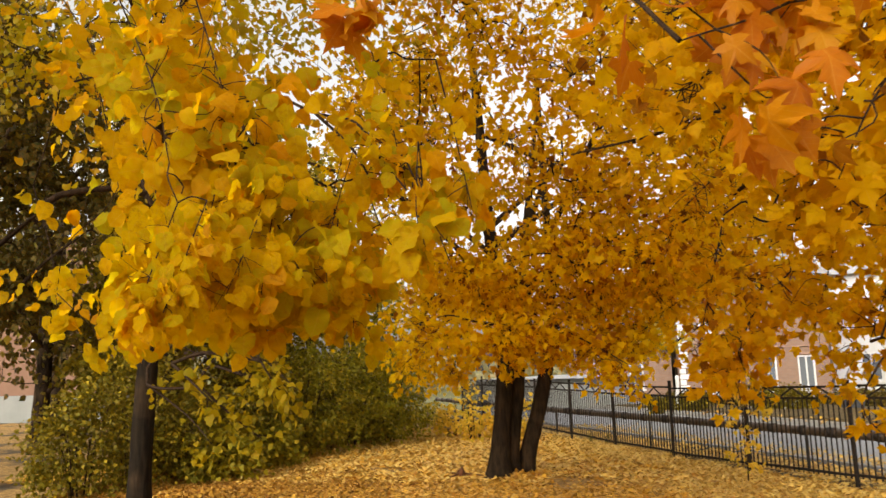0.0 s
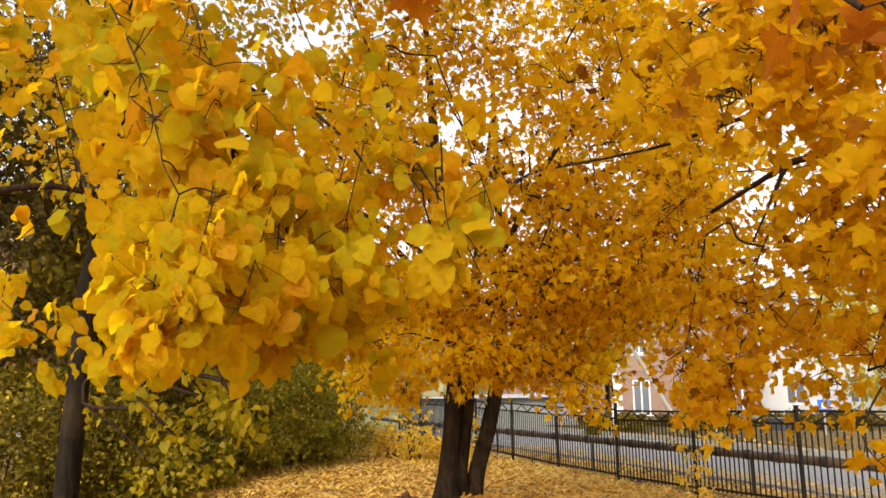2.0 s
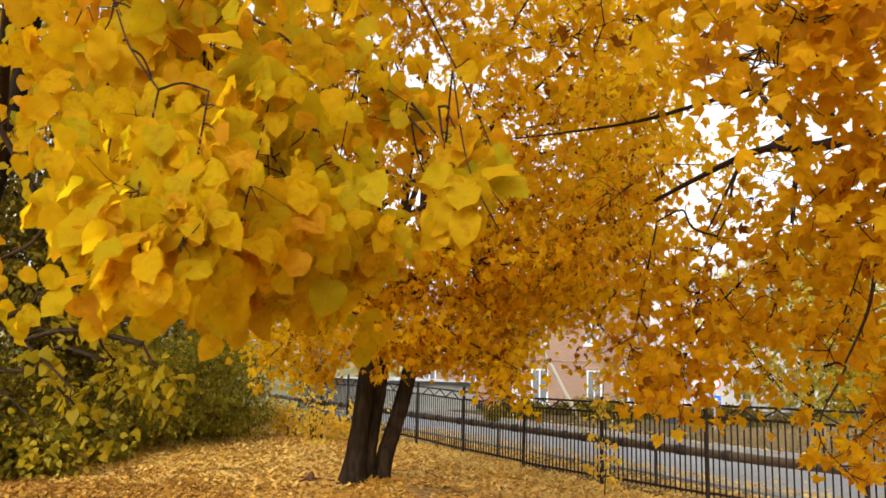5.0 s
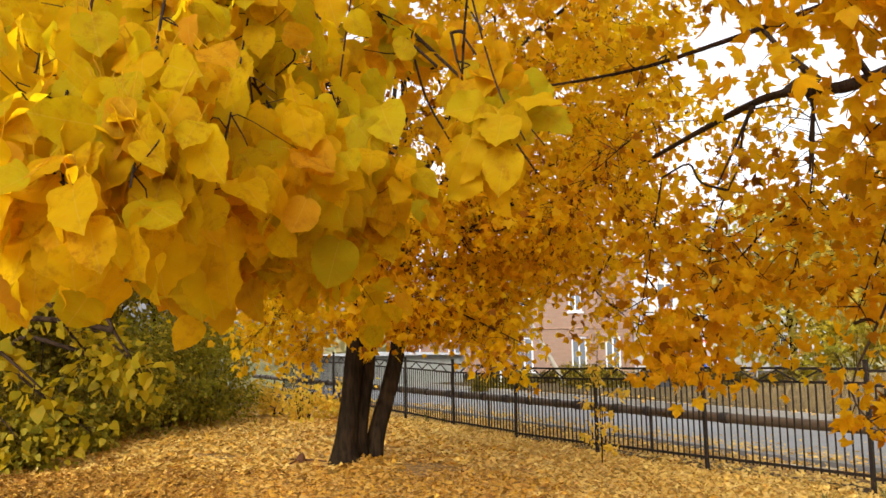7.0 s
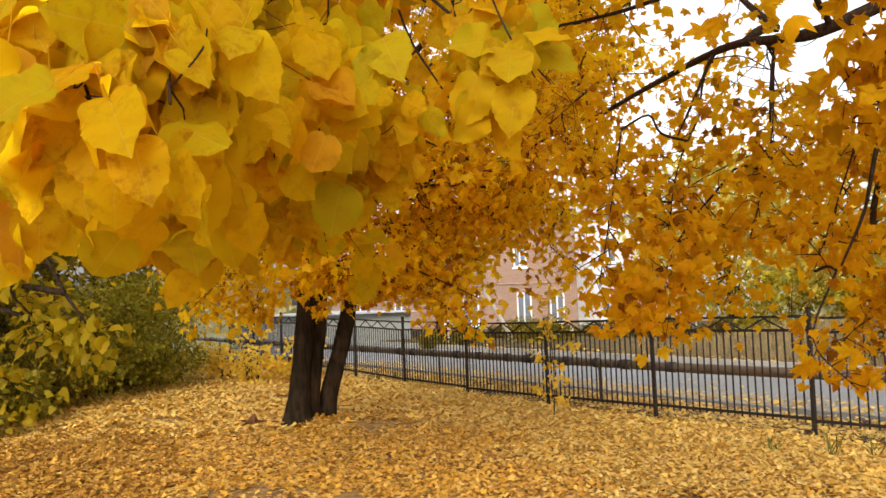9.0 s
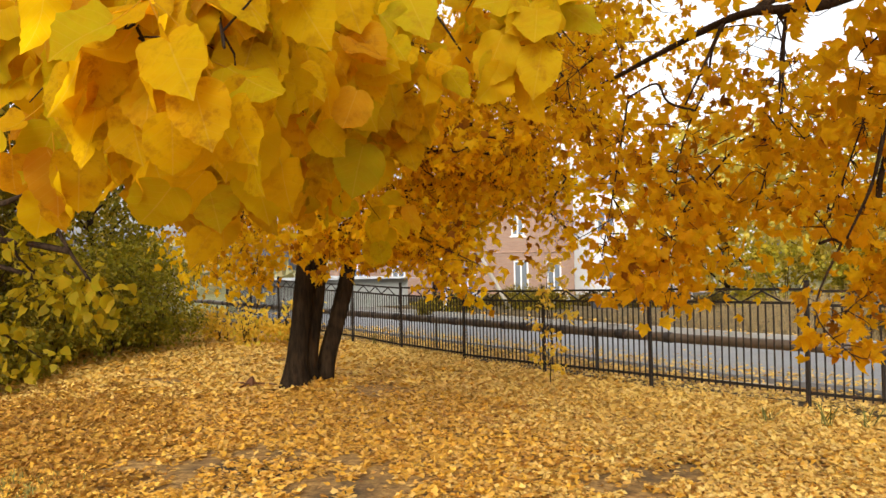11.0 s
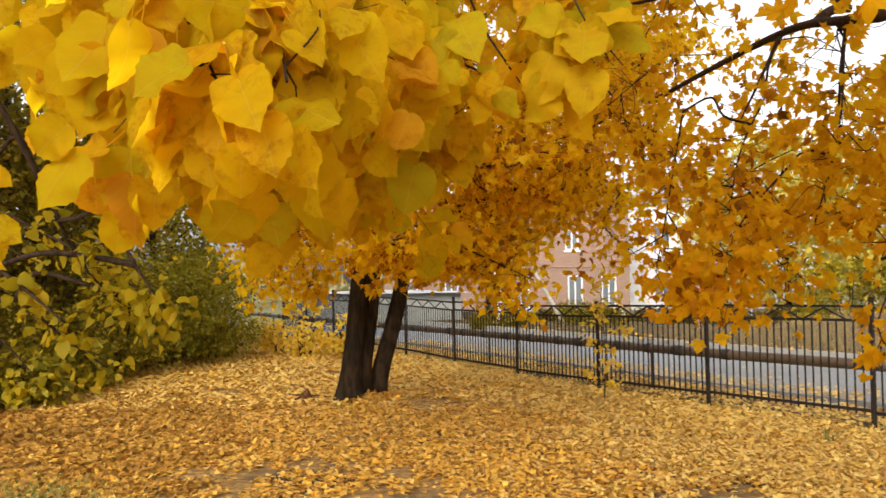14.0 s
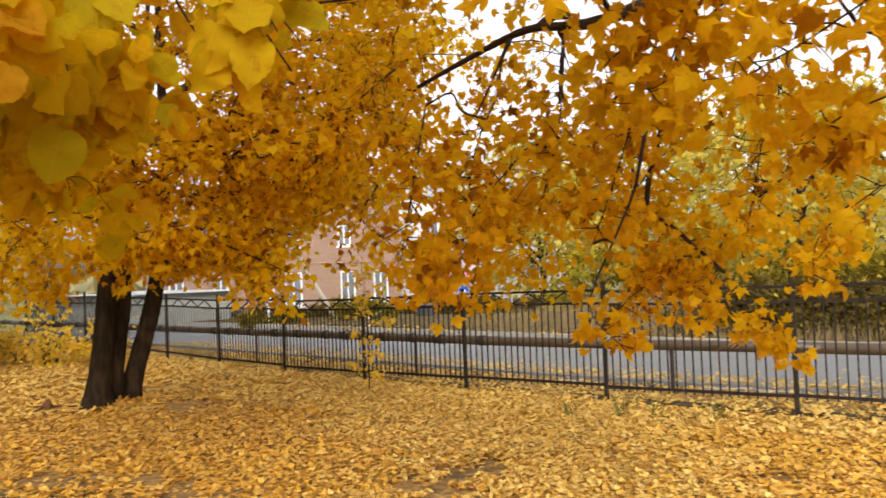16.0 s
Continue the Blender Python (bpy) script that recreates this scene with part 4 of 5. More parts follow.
for k in range(14):
    a = k * 2.4 + 0.4
    r = rng.uniform(0.6, 0.9)
    z = rng.uniform(3.0, 8.5)
    foot = grow.nodes[int(np.argmin([abs(q[2] - max(2.4, z - 1.8)) + 0.3 * abs(i % 3 - k % 3) for i, q in enumerate(grow.nodes[:90])]))]
    tip = np.array((centre[0] + 5.0 * r * math.cos(a), centre[1] + 5.4 * r * math.sin(a), z))
    grow.limb([foot, (foot + tip) / 2 + np.array((0, 0, 0.5)), tip], 0.06, 0.02, 7, 0.06)
grow.limb([(-2.0, 15.1, 2.9), (-0.7, 12.6, 3.4), (0.3, 10.6, 3.0)], 0.05, 0.015, 7, 0.06)


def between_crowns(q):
    """Ragged gaps beside the linden's crown, cut by bearing from the walk's start: open sky, and dark trees at the far
    left.
    """
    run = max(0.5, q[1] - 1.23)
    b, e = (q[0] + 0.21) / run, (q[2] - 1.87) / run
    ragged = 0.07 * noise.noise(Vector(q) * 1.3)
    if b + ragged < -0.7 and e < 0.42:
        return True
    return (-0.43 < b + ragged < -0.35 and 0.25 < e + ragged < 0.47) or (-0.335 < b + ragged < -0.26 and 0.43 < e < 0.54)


def maple_room(q):
    d = q[1] - 2.4
    side = (q[0] + 1.2) / d
    if q[0] > 3.2 or side < -0.36 or side > 0.335 + 0.12 * noise.noise(Vector(q) * 1.4):
        return False
    # the crown is also capped at the top to brighten its lower leaves
    if q[2] < 4.0 and side < -0.2 or q[2] > 8.8:
        return False
    # a gap under the crown through which the brick house shows
    if q[2] > 4.0 and side < -0.26:
        return False
    # the stems stand clear up to the first forks
    if math.hypot(q[0] + 1.85, q[1] - 14.4) < 1.5 and q[2] < 2.75:
        return False
    # the far side of the crown is thinned to let light onto the ground beyond
    if q[1] > 16.4 and noise.noise(Vector(q) * 2.3) < 0.12:
        return False
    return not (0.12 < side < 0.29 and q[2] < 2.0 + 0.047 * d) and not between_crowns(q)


tufts = crown_tufts(rng, centre, (5.2, 6.0, 4.8), 440, 2.0, maple_room)
low = np.column_stack([rng.uniform(-5.6, 1.8, 190), rng.uniform(9.6, 17.5, 190), rng.uniform(2.05, 3.4, 190)])
low = low[[maple_room(q) for q in low]]
tufts = np.vstack([tufts, low])
for q in tufts[np.argsort(np.linalg.norm(tufts - np.array(centre), axis=1))]:
    grow.reach(q, 0.014, 0.005, 0.08, 4)
places, turns, sizes = tuft_leaves(rng, tufts, centre, 90, 0.31, (0.062, 0.112), 0.5, 0.75, 0.36)
tuft_twigs(grow, tufts, 8, 0.42, 0.004)
more = [spray(grow, line, s, c * 2, (0.07, 0.115), 0.6, 0.5, 0.012, 0.004) for line, s, c in MAPLE_LOW]
places, turns, sizes = [np.concatenate([a] + [m[i] for m in more]) for i, a in enumerate((places, turns, sizes))]
array_part("branchwork", *join(grow.wood), None, twig_bark, maple, "thin dark branches and twigs", "stuff")
array_part("crown", *leaf_cloud(maple_far, rng, places, turns, sizes), maple_leaf, maple, "dense crown of yellow and orange lobed leaves", "stuff")

# ---- second maple, whose boughs reach in from beside the path ----
bough_maple = thing("maple_tree", "neighbouring maple whose orange-yellow boughs hang over the path", "tree", at=(6.6, 4.4, 0))
rng = np.random.default_rng(23)
trunk_line = stem("trunk", [(6.6, 4.4, -0.2), (6.55, 4.4, 1.2), (6.4, 4.5, 2.6), (6.0, 4.7, 4.2), (5.6, 4.9, 6.5)], (0.24, 0.21, 0.19, 0.14, 0.06), bough_maple, maple_bark, 7, 0.4, label="dark furrowed trunk")
grow = Growth(rng)
grow.nodes = [q for q in trunk_line if q[2] > 2.4]
grow.limb([(6.2, 4.6, 3.4), (4.6, 5.4, 4.2), (3.2, 6.1, 4.1), tuple(MAPLE_RIGHT[0][0][0])], 0.075, 0.046, 8, 0.06)
grow.limb([(6.0, 4.7, 4.2), (4.2, 4.2, 4.2), (2.6, 3.6, 3.6), (1.9, 3.3, 3.1)], 0.03, 0.01, 7, 0.06)
sets = []
for k, (line, s, c) in enumerate(MAPLE_RIGHT):
    thick = (0.045, 0.018) if k == 0 else (0.03, 0.012) if k == 1 else (0.008, 0.0025)
    sets.append(spray(grow, line, s, c * 4, (0.055, 0.1), 1.1, 0.2, *thick, 0.0026))
red_sets = [spray(grow, line, s, c * 3 // 2, (0.075, 0.115), 0.7, 0.45, 0.005, 0.002, 0.0018) for line, s, c in (MAPLE_RIGHT_B[-3], MAPLE_RIGHT_B[-1])]
for k, (line, s, c) in enumerate(MAPLE_BARE):
    sets.append(spray(grow, line, s, c, (0.055, 0.1), 1.1, 0.2, *((0.024, 0.014) if k == 4 else (0.016, 0.007)), 0.0026))
array_part("ruddy_foliage", *leaf_cloud(maple_fine, rng, *[np.concatenate([m[i] for m in red_sets]) for i in range(3)]), maple_red_leaf, bough_maple, "reddish-orange outermost leaves", "stuff")
for line, s, c in MAPLE_RIGHT_B[:-3] + MAPLE_RIGHT_B[-2:-1] + MAPLE_RIGHT_C:
    sets.append(spray(grow, line, s, c * 2, (0.055, 0.1), 1.1, 0.2, 0.005, 0.002, 0.0024))
# unseen upper tufts, added to shade the boughs below
centre = (4.4, 4.4, 6.4)
tufts = crown_tufts(rng, centre, (3.8, 3.6, 2.0), 80, 4.7)
for q in tufts[np.argsort(np.linalg.norm(tufts - np.array(centre), axis=1))]:
    grow.reach(q, 0.012, 0.005, 0.08, 4)
sets.append(tuft_leaves(rng, tufts, centre, 50, 0.3, (0.08, 0.13), 0.6, 0.5))
places, turns, sizes = [np.concatenate([m[i] for m in sets]) for i in range(3)]
array_part("branchwork", *join(grow.wood), None, twig_bark, bough_maple, "dark knotty boughs and twigs", "stuff")
array_part("crown", *leaf_cloud(maple_hung, rng, places, turns, sizes), maple_near_leaf, bough_maple, "hanging sprays of orange-yellow lobed leaves", "stuff")

# ---- linden on the other side, with sprays that hang close over the path ----
linden = thing("linden_tree", "linden with heart-shaped yellow leaves, some still green", "tree", at=(-6.5, 11.0, 0))
rng = np.random.default_rng(31)
trunk_line = stem("trunk", [(-6.45, 11.05, -0.25), (-6.4, 11.0, 0.8), (-6.3, 10.95, 2.0), (-6.2, 10.9, 3.2), (-5.95, 10.8, 4.2), (-5.6, 10.5, 6.0), (-5.5, 10.3, 8.0)], (0.16, 0.145, 0.135, 0.13, 0.11, 0.08, 0.03), linden, linden_bark, 9, 0.35, label="grey-brown trunk")
grow = Growth(rng)
grow.nodes = [q for q in trunk_line if q[2] > 3.0]
grow.limb([(-6.0, 10.8, 4.0), (-4.8, 8.6, 5.2), (-3.4, 6.4, 4.9), (-2.3, 4.9, 4.2)], 0.07, 0.025, 7, 0.06)
grow.limb([(-5.7, 10.6, 5.4), (-5.0, 8.0, 6.2), (-4.2, 6.0, 5.4)], 0.06, 0.02, 7, 0.06)
grow.limb([(-6.1, 10.85, 3.7), (-5.4, 9.2, 4.3), (-4.6, 8.2, 3.6)], 0.04, 0.015, 7, 0.06)
sets = [spray(grow, line, s, c * 4 // 5, (0.065, 0.11), 1.0, 0.2, 0.005, 0.002, open_side=0.4) for line, s, c in LINDEN_MID]
sets += [spray(grow, line, s, c, (0.08, 0.11), 1.5, 0.1, 0.003, 0.0015, 0.001, 0.8) for line, s, c in LINDEN_BUNCH]
sets += [spray(grow, line, s, c, (0.055, 0.09), 0.8, 0.25, 0.009, 0.004) for line, s, c in LINDEN_BARE]
sets += [spray(grow, line, s, c, (0.055, 0.085), 0.8, 0.25, 0.0045, 0.002) for line, s, c in LINDEN_TWIG]
low_sets = [spray(grow, line, s * 0.85, c * 3 // 2, (0.045, 0.082), 0.45, 0.7, *((0.022, 0.013) if k == 0 else (0.013, 0.004))) for k, (line, s, c) in enumerate(LINDEN_LOW)]
near_sets = [spray(grow, line, s, c * 2 // 3, (0.3 * s + 0.022, 0.3 * s + 0.045), 1.3, 0.15, 0.0022, 0.0012, 0.0008, 0.9) for line, s, c in LINDEN_NEAR]
centre = (-5.6, 9.2, 6.6)
# the last two tuft sets, mostly out of view, are added to cast shade
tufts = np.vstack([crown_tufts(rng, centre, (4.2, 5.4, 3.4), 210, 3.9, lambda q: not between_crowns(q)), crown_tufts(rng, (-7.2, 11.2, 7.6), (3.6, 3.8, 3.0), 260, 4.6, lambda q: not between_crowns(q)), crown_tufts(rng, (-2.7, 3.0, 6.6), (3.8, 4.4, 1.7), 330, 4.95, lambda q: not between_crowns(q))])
for q in tufts[np.argsort(np.linalg.norm(tufts - np.array(centre), axis=1))]:
    grow.reach(q, 0.009, 0.003, 0.08, 4)
array_part("crown", *leaf_cloud(heart_far, rng, *tuft_leaves(rng, tufts, centre, 32, 0.32, (0.07, 0.11), 0.7, 0.4)), linden_crown_leaf, linden, "crown of yellow and green heart-shaped leaves", "stuff")
places, turns, sizes = [np.concatenate([m[i] for m in sets]) for i in range(3)]
array_part("outer_foliage", *leaf_cloud(heart_fine, rng, places, turns, sizes), linden_leaf, linden, "outer sprays of yellow heart-shaped leaves", "stuff")
stalk_v, stalk_t = tube(smooth_line([(0, 0.1, 0), (0.01, -0.2, 0.03), (0.0, -0.5, 0.12)], 3), 0.011, 4)
leaf_meshes = []
for v, t, u in heart_fine:
    vv, tt = join([(v, t), (stalk_v, stalk_t)])
    leaf_meshes.append(array_mesh("leaf", vv, tt, np.vstack([u, np.zeros((len(stalk_v), 2)) + (0.0, 0.2)]), linden_near_leaf))
places, turns, sizes = [np.concatenate([m[i] for m in near_sets]) for i in range(3)]
extra = [spray(grow, line, s * 1.15, c, (0.3 * s + 0.022, 0.3 * s + 0.045), 1.3, 0.15, 0.0022, 0.0012, 0.0008, 0.9) for line, s, c in LINDEN_NEAR]
places_low = [np.concatenate([m[i] for m in low_sets]) for i in range(3)]
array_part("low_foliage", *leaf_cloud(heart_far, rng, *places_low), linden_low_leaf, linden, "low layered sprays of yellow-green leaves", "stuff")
array_part("foliage", *leaf_cloud(heart_fine, rng, *[np.concatenate([m[i] for m in extra]) for i in range(3)]), linden_near_leaf, linden, "hanging yellow and green heart-shaped leaves", "stuff")
order = np.argsort(np.linalg.norm(places - np.array((-1.3, 3.2, 2.1)), axis=1))
rest = order[300:]
if len(rest):
    array_part("foliage", *leaf_cloud(heart_fine, rng, places[rest], turns[rest], sizes[rest]), linden_near_leaf, linden, "hanging yellow and green heart-shaped leaves", "stuff")
for k in order[:300]:
    leaf = new("leaf", leaf_meshes[int(rng.integers(0, len(leaf_meshes)))])
    hang(leaf, linden)
    m = Matrix([list(row) for row in turns[k] * sizes[k]]).to_4x4()
    leaf.matrix_basis = Matrix.Translation(places[k]) @ m

array_part("branchwork", *join(grow.wood), None, twig_bark, linden, "thin dark branches and twigs", "stuff")

# ---- shrubs, saplings, background trees ----
def shrub(at, radius, height, material, name="shrub", label="dense leafy green shrub beginning to yellow", seed=1, leaves=1500, size=(0.035, 0.07), group="shrubs along the leaf-strewn clearing"):
    rng = np.random.default_rng(seed)
    ob = thing(name, label, "shrub", group, at=(at[0], at[1], 0))
    grow = Growth(rng)
    grow.nodes = [np.array((at[0], at[1], 0.02))]
    for k in range(7):
        a = k * 2 * math.pi / 7 + rng.uniform(-0.3, 0.3)
        r = radius * rng.uniform(0.35, 0.75)
        foot = np.array((at[0] + 0.12 * math.cos(a), at[1] + 0.12 * math.sin(a), -0.05))
        tip = np.array((at[0] + r * math.cos(a), at[1] + r * math.sin(a), height * rng.uniform(0.6, 0.9)))
        grow.limb([foot, foot * 0.6 + tip * 0.4 + np.array((0, 0, 0.25 * height)), tip], 0.018, 0.006, 5, 0.05, 4)
    centre = (at[0], at[1], height * 0.52)
    tufts = crown_tufts(rng, centre, (radius, radius, height * 0.52), max(12, leaves // 22), 0.06)
    skirt = rng.uniform(0, 2 * np.pi, len(tufts) // 3)
    tufts = np.vstack([tufts, np.column_stack([at[0] + radius * 0.8 * np.cos(skirt), at[1] + radius * 0.8 * np.sin(skirt), rng.uniform(0.08, 0.4, len(skirt)) * height])])
    for q in tufts[:60]:
        grow.reach(q, 0.006, 0.003, 0.05, 3)
    places, turns, sizes = tuft_leaves(rng, tufts, centre, 22, 0.17, size, 0.4, 0.5)
    places[:, 2] = np.maximum(places[:, 2], 0.03)
    array_part("stemwork", *join(grow.wood), None, twig_bark, ob, "thin brown stems", "stuff")
    array_part("foliage", *leaf_cloud(small_blade if size[1] < 0.12 else heart_far, rng, places, turns, sizes), material, ob, "", "stuff")
    return ob


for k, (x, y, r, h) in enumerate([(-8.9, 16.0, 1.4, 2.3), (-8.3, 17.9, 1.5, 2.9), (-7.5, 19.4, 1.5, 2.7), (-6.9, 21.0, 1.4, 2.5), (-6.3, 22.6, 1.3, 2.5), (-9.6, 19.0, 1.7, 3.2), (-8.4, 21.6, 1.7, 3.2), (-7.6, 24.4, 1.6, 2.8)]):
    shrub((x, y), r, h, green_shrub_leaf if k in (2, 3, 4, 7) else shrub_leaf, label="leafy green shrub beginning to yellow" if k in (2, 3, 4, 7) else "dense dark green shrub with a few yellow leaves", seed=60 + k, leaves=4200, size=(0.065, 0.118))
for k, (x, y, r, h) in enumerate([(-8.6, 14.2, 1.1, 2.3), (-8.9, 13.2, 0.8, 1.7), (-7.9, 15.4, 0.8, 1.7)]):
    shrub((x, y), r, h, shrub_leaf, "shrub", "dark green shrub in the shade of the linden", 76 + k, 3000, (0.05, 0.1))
for k, (x, y, r, h) in enumerate([(-7.4, 15.2, 0.6, 0.9), (-7.3, 17.0, 0.6, 0.9)]):
    shrub((x, y), r, h, yellow_shrub_leaf, "shrub", "low shrub with broad yellow-green leaves", 80 + k, 1300, (0.07, 0.13))
for k, (x, y, r, h) in enumerate([(-4.0, 23.0, 0.6, 1.5), (-3.0, 23.6, 0.6, 1.3), (-4.9, 24.2, 0.7, 1.1)]):
    shrub((x, y), r, h, sapling_leaf, "sapling", "thin young maple sapling with bright yellow leaves", 95 + k, 380, (0.07, 0.12), "young saplings near the fence")


def thin_sapling(at, height, seed):
    rng = np.random.default_rng(seed)
    ob = thing("sapling", "single-stemmed maple sapling with pale yellow leaves by the fence", "shrub", "young saplings near the fence", at=(*at, 0))
    grow = Growth(rng)
    x, y = at
    line = grow.limb([(x, y, -0.05), (x + 0.03, y, height * 0.4), (x - 0.02, y + 0.02, height * 0.75), (x + 0.02, y, height)], 0.011, 0.004, 5)
    tufts = []
    for k in range(11):
        z = height * (0.12 + 0.86 * k / 10)
        a = k * 2.4
        r = 0.12 + 0.12 * (k % 3) * 0.5
        q = np.array((x + r * math.cos(a), y + r * math.sin(a), z))
        grow.reach(q, 0.004, 0.002, 0.1, 4)
        tufts.append(q)
    places, turns, sizes = tuft_leaves(rng, np.array(tufts), (x, y, height / 2), 16, 0.09, (0.07, 0.12), 0.5, 0.4)
    array_part("stemwork", *join(grow.wood), None, twig_bark, ob, "thin brown stem", "stuff")
    array_part("foliage", *leaf_cloud(maple_far, rng, places, turns, sizes), sapling_leaf, ob, "", "stuff")


thin_sapling((1.75, 15.0), 1.95, 98)


def broad_tree(at, height, radius, material, seed, label, tufts_count=160, each=26, leaf=(0.12, 0.24), base=0.28, name="tree", white=False):
    rng = np.random.default_rng(seed)
    z0 = (0.02 if 7.4 < road_side(*at) < 11.4 else ground_z(*at) - 0.1)
    ob = thing(name, label, "tree", "background trees", at=(at[0], at[1], z0))
    line = stem("trunk", [(at[0], at[1], z0), (at[0] + 0.1, at[1], z0 + height * 0.25), (at[0] - 0.1, at[1] + 0.1, z0 + height * 0.55), (at[0], at[1], z0 + height * 0.9)], tuple(height * f * (0.55 if white else 1) for f in (0.018, 0.015, 0.01, 0.003)), ob, maple_bark, seed, 0.3, 12)
    if white:
        v, t = tube(line[:9], height * 0.0125, 14)
        array_part("whitewash", v, t, None, white_mat, ob, "chalky whitewash round the lower trunk")
    grow = Growth(rng)
    grow.nodes = [q for q in line if q[2] > z0 + height * base]
    centre = (at[0], at[1], z0 + height * (base + 1) / 2)
    for k in range(10):
        a = k * 2.4
        foot = grow.nodes[int(len(line) * 0.06 * k) % max(1, len(grow.nodes))]
        tip = np.array((at[0] + radius * 0.75 * math.cos(a), at[1] + radius * 0.75 * math.sin(a), min(foot[2] + radius * 0.6, z0 + height * 0.95)))
        grow.limb([foot, (foot + tip) / 2 + np.array((0, 0, 0.2)), tip], height * 0.006, 0.012, 5, 0.05, 4)
    tufts = crown_tufts(rng, centre, (radius, radius, height * (1 - base) / 2), tufts_count, z0 + height * base * 0.8)
    for q in tufts:
        grow.reach(q, 0.02, 0.006, 0.08, 3)
    places, turns, sizes = tuft_leaves(rng, tufts, centre, each, radius * 0.13, leaf, 0.5, 0.5)
    array_part("branchwork", *join(grow.wood), None, twig_bark, ob, "", "stuff")
    array_part("crown", *leaf_cloud(small_blade, rng, places, turns, sizes * 1.12), material, ob, "", "stuff")
    return ob


broad_tree((-15.5, 20.5), 13, 4.6, dark_shade_leaf, 201, "tall dark green tree behind the shrubs", 260, 40, base=0.1)
# its dark green includes the shade of the canopy overhead
broad_tree((-11.8, 14.2), 9.5, 2.8, dark_shade_leaf, 211, "green tree beside the linden, canopy shade in its dark leaf colour", 260, 50, (0.1, 0.18), base=0.3)
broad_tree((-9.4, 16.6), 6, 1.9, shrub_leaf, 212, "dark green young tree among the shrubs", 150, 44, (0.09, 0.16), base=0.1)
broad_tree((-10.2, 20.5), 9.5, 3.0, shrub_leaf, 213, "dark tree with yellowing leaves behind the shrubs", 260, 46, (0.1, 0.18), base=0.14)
broad_tree((-8.9, 26.4), 6.5, 2.4, green_shrub_leaf, 214, "young green tree behind the shrubs", 150, 40, (0.1, 0.18), base=0.12)
broad_tree((-20, 27), 14, 5.0, green_tree_leaf, 202, "tall green tree with yellowing crown", 200, 34)
broad_tree((-11.5, 30), 11, 4.2, far_yellow_leaf, 203, "yellow-green tree behind the shrubs", 160, 30)
broad_tree((16.5, 21.5), 7.5, 3.6, far_yellow_leaf, 204, "green and yellow tree across the road", 150, 26, base=0.08)
broad_tree((20.5, 24.5), 9, 4.2, far_yellow_leaf, 205, "yellowing tree across the road", 130, 26, base=0.1)
broad_tree((15.2, 28.5), 8.5, 3.4, far_yellow_leaf, 206, "yellow-green tree across the road", 170, 34, base=0.12)
# pale yellow leaves stand in for haze on this green tree
broad_tree((17, 41), 10, 4.5, far_yellow_leaf, 207, "hazy green tree beside the brick house", 180, 34, (0.2, 0.34), base=0.1)
broad_tree((25, 33), 11, 5, far_yellow_leaf, 208, "yellowing tree across the road", 200, 34, (0.2, 0.3), base=0.1)
broad_tree((24, 17), 9, 4.2, far_yellow_leaf, 209, "yellow-green tree across the road", 150, 28, (0.15, 0.26), base=0.06)
broad_tree((2.0, 33.4), 5.5, 1.8, far_yellow_leaf, 210, "small street tree with a whitewashed trunk", 50, 24, base=0.4, white=True)
for k, (x, y) in enumerate([(2.6, 38.5), (5.0, 37.2), (7.0, 36.5), (9.2, 36.4), (11.2, 35.6), (13.2, 34.0), (12.0, 37.0), (14.5, 31.5)]):
    shrub((x, y), 1.2, 0.55, dark_shade_leaf, "shrub", "low dark green shrub across the road", 120 + k, 1800, (0.08, 0.14), "shrubs across the road")
for k, (x, y) in enumerate([(1.6, 33.7), (2.5, 33.2)]):
    shrub((x, y), 0.5, 0.72, shrub_leaf, "shrub", "small rounded dark green shrub on the far verge", 128 + k, 1200, (0.06, 0.1), "shrubs across the road")
for k, (x, y) in enumerate([(5.1, 33.4), (6.1, 32.8)]):
    bush = shrub((x, y), 0.75, 0.95, shrub_leaf, "shrub", "dark green shrub with white blossom on the far verge", 130 + k, 1500, (0.06, 0.1), "shrubs across the road")
    rng = np.random.default_rng(330 + k)
    away = rng.normal(0, 1, (26, 3))
    away /= np.linalg.norm(away, axis=1)[:, None]
    spots = np.array((x, y, 0.5)) + away * np.array((0.7, 0.7, 0.4))
    array_part("blossom", *leaf_cloud(heart_far, rng, spots, leaf_turns(rng, 26, away, 0.0, 0.6), rng.uniform(0.07, 0.12, 26)), white_mat, bush, "white blossom", "stuff")
for k, (x, y, r, h) in enumerate([(14.0, 24.0, 1.8, 2.3), (16.0, 20.6, 1.8, 2.6), (19.0, 15.0, 1.8, 2.5), (12.4, 27.0, 1.8, 2.3), (18.4, 17.0, 1.8, 2.6), (20.6, 12.6, 1.8, 2.5), (22.0, 10.0, 1.8, 2.5)]):
    shrub((x, y), r, h, yellow_shrub_leaf, "shrub", "tall yellow-green hedge shrub across the road", 140 + k, 1800, (0.08, 0.16), "shrubs across the road")
for k, (x, y, r, h) in enumerate([(12.9, 19.9, 1.2, 1.5), (13.5, 18.3, 1.3, 1.7), (14.4, 16.7, 1.3, 1.8), (15.4, 15.2, 1.3, 1.7), (14.9, 18.6, 1.3, 1.9), (16.4, 13.6, 1.3, 1.7), (17.6, 12.0, 1.3, 1.7)]):
    shrub((x, y), r, h, shrub_leaf, "shrub", "dense dark green hedge shrub on the far bank", 150 + k, 2600, (0.06, 0.12), "shrubs across the road")
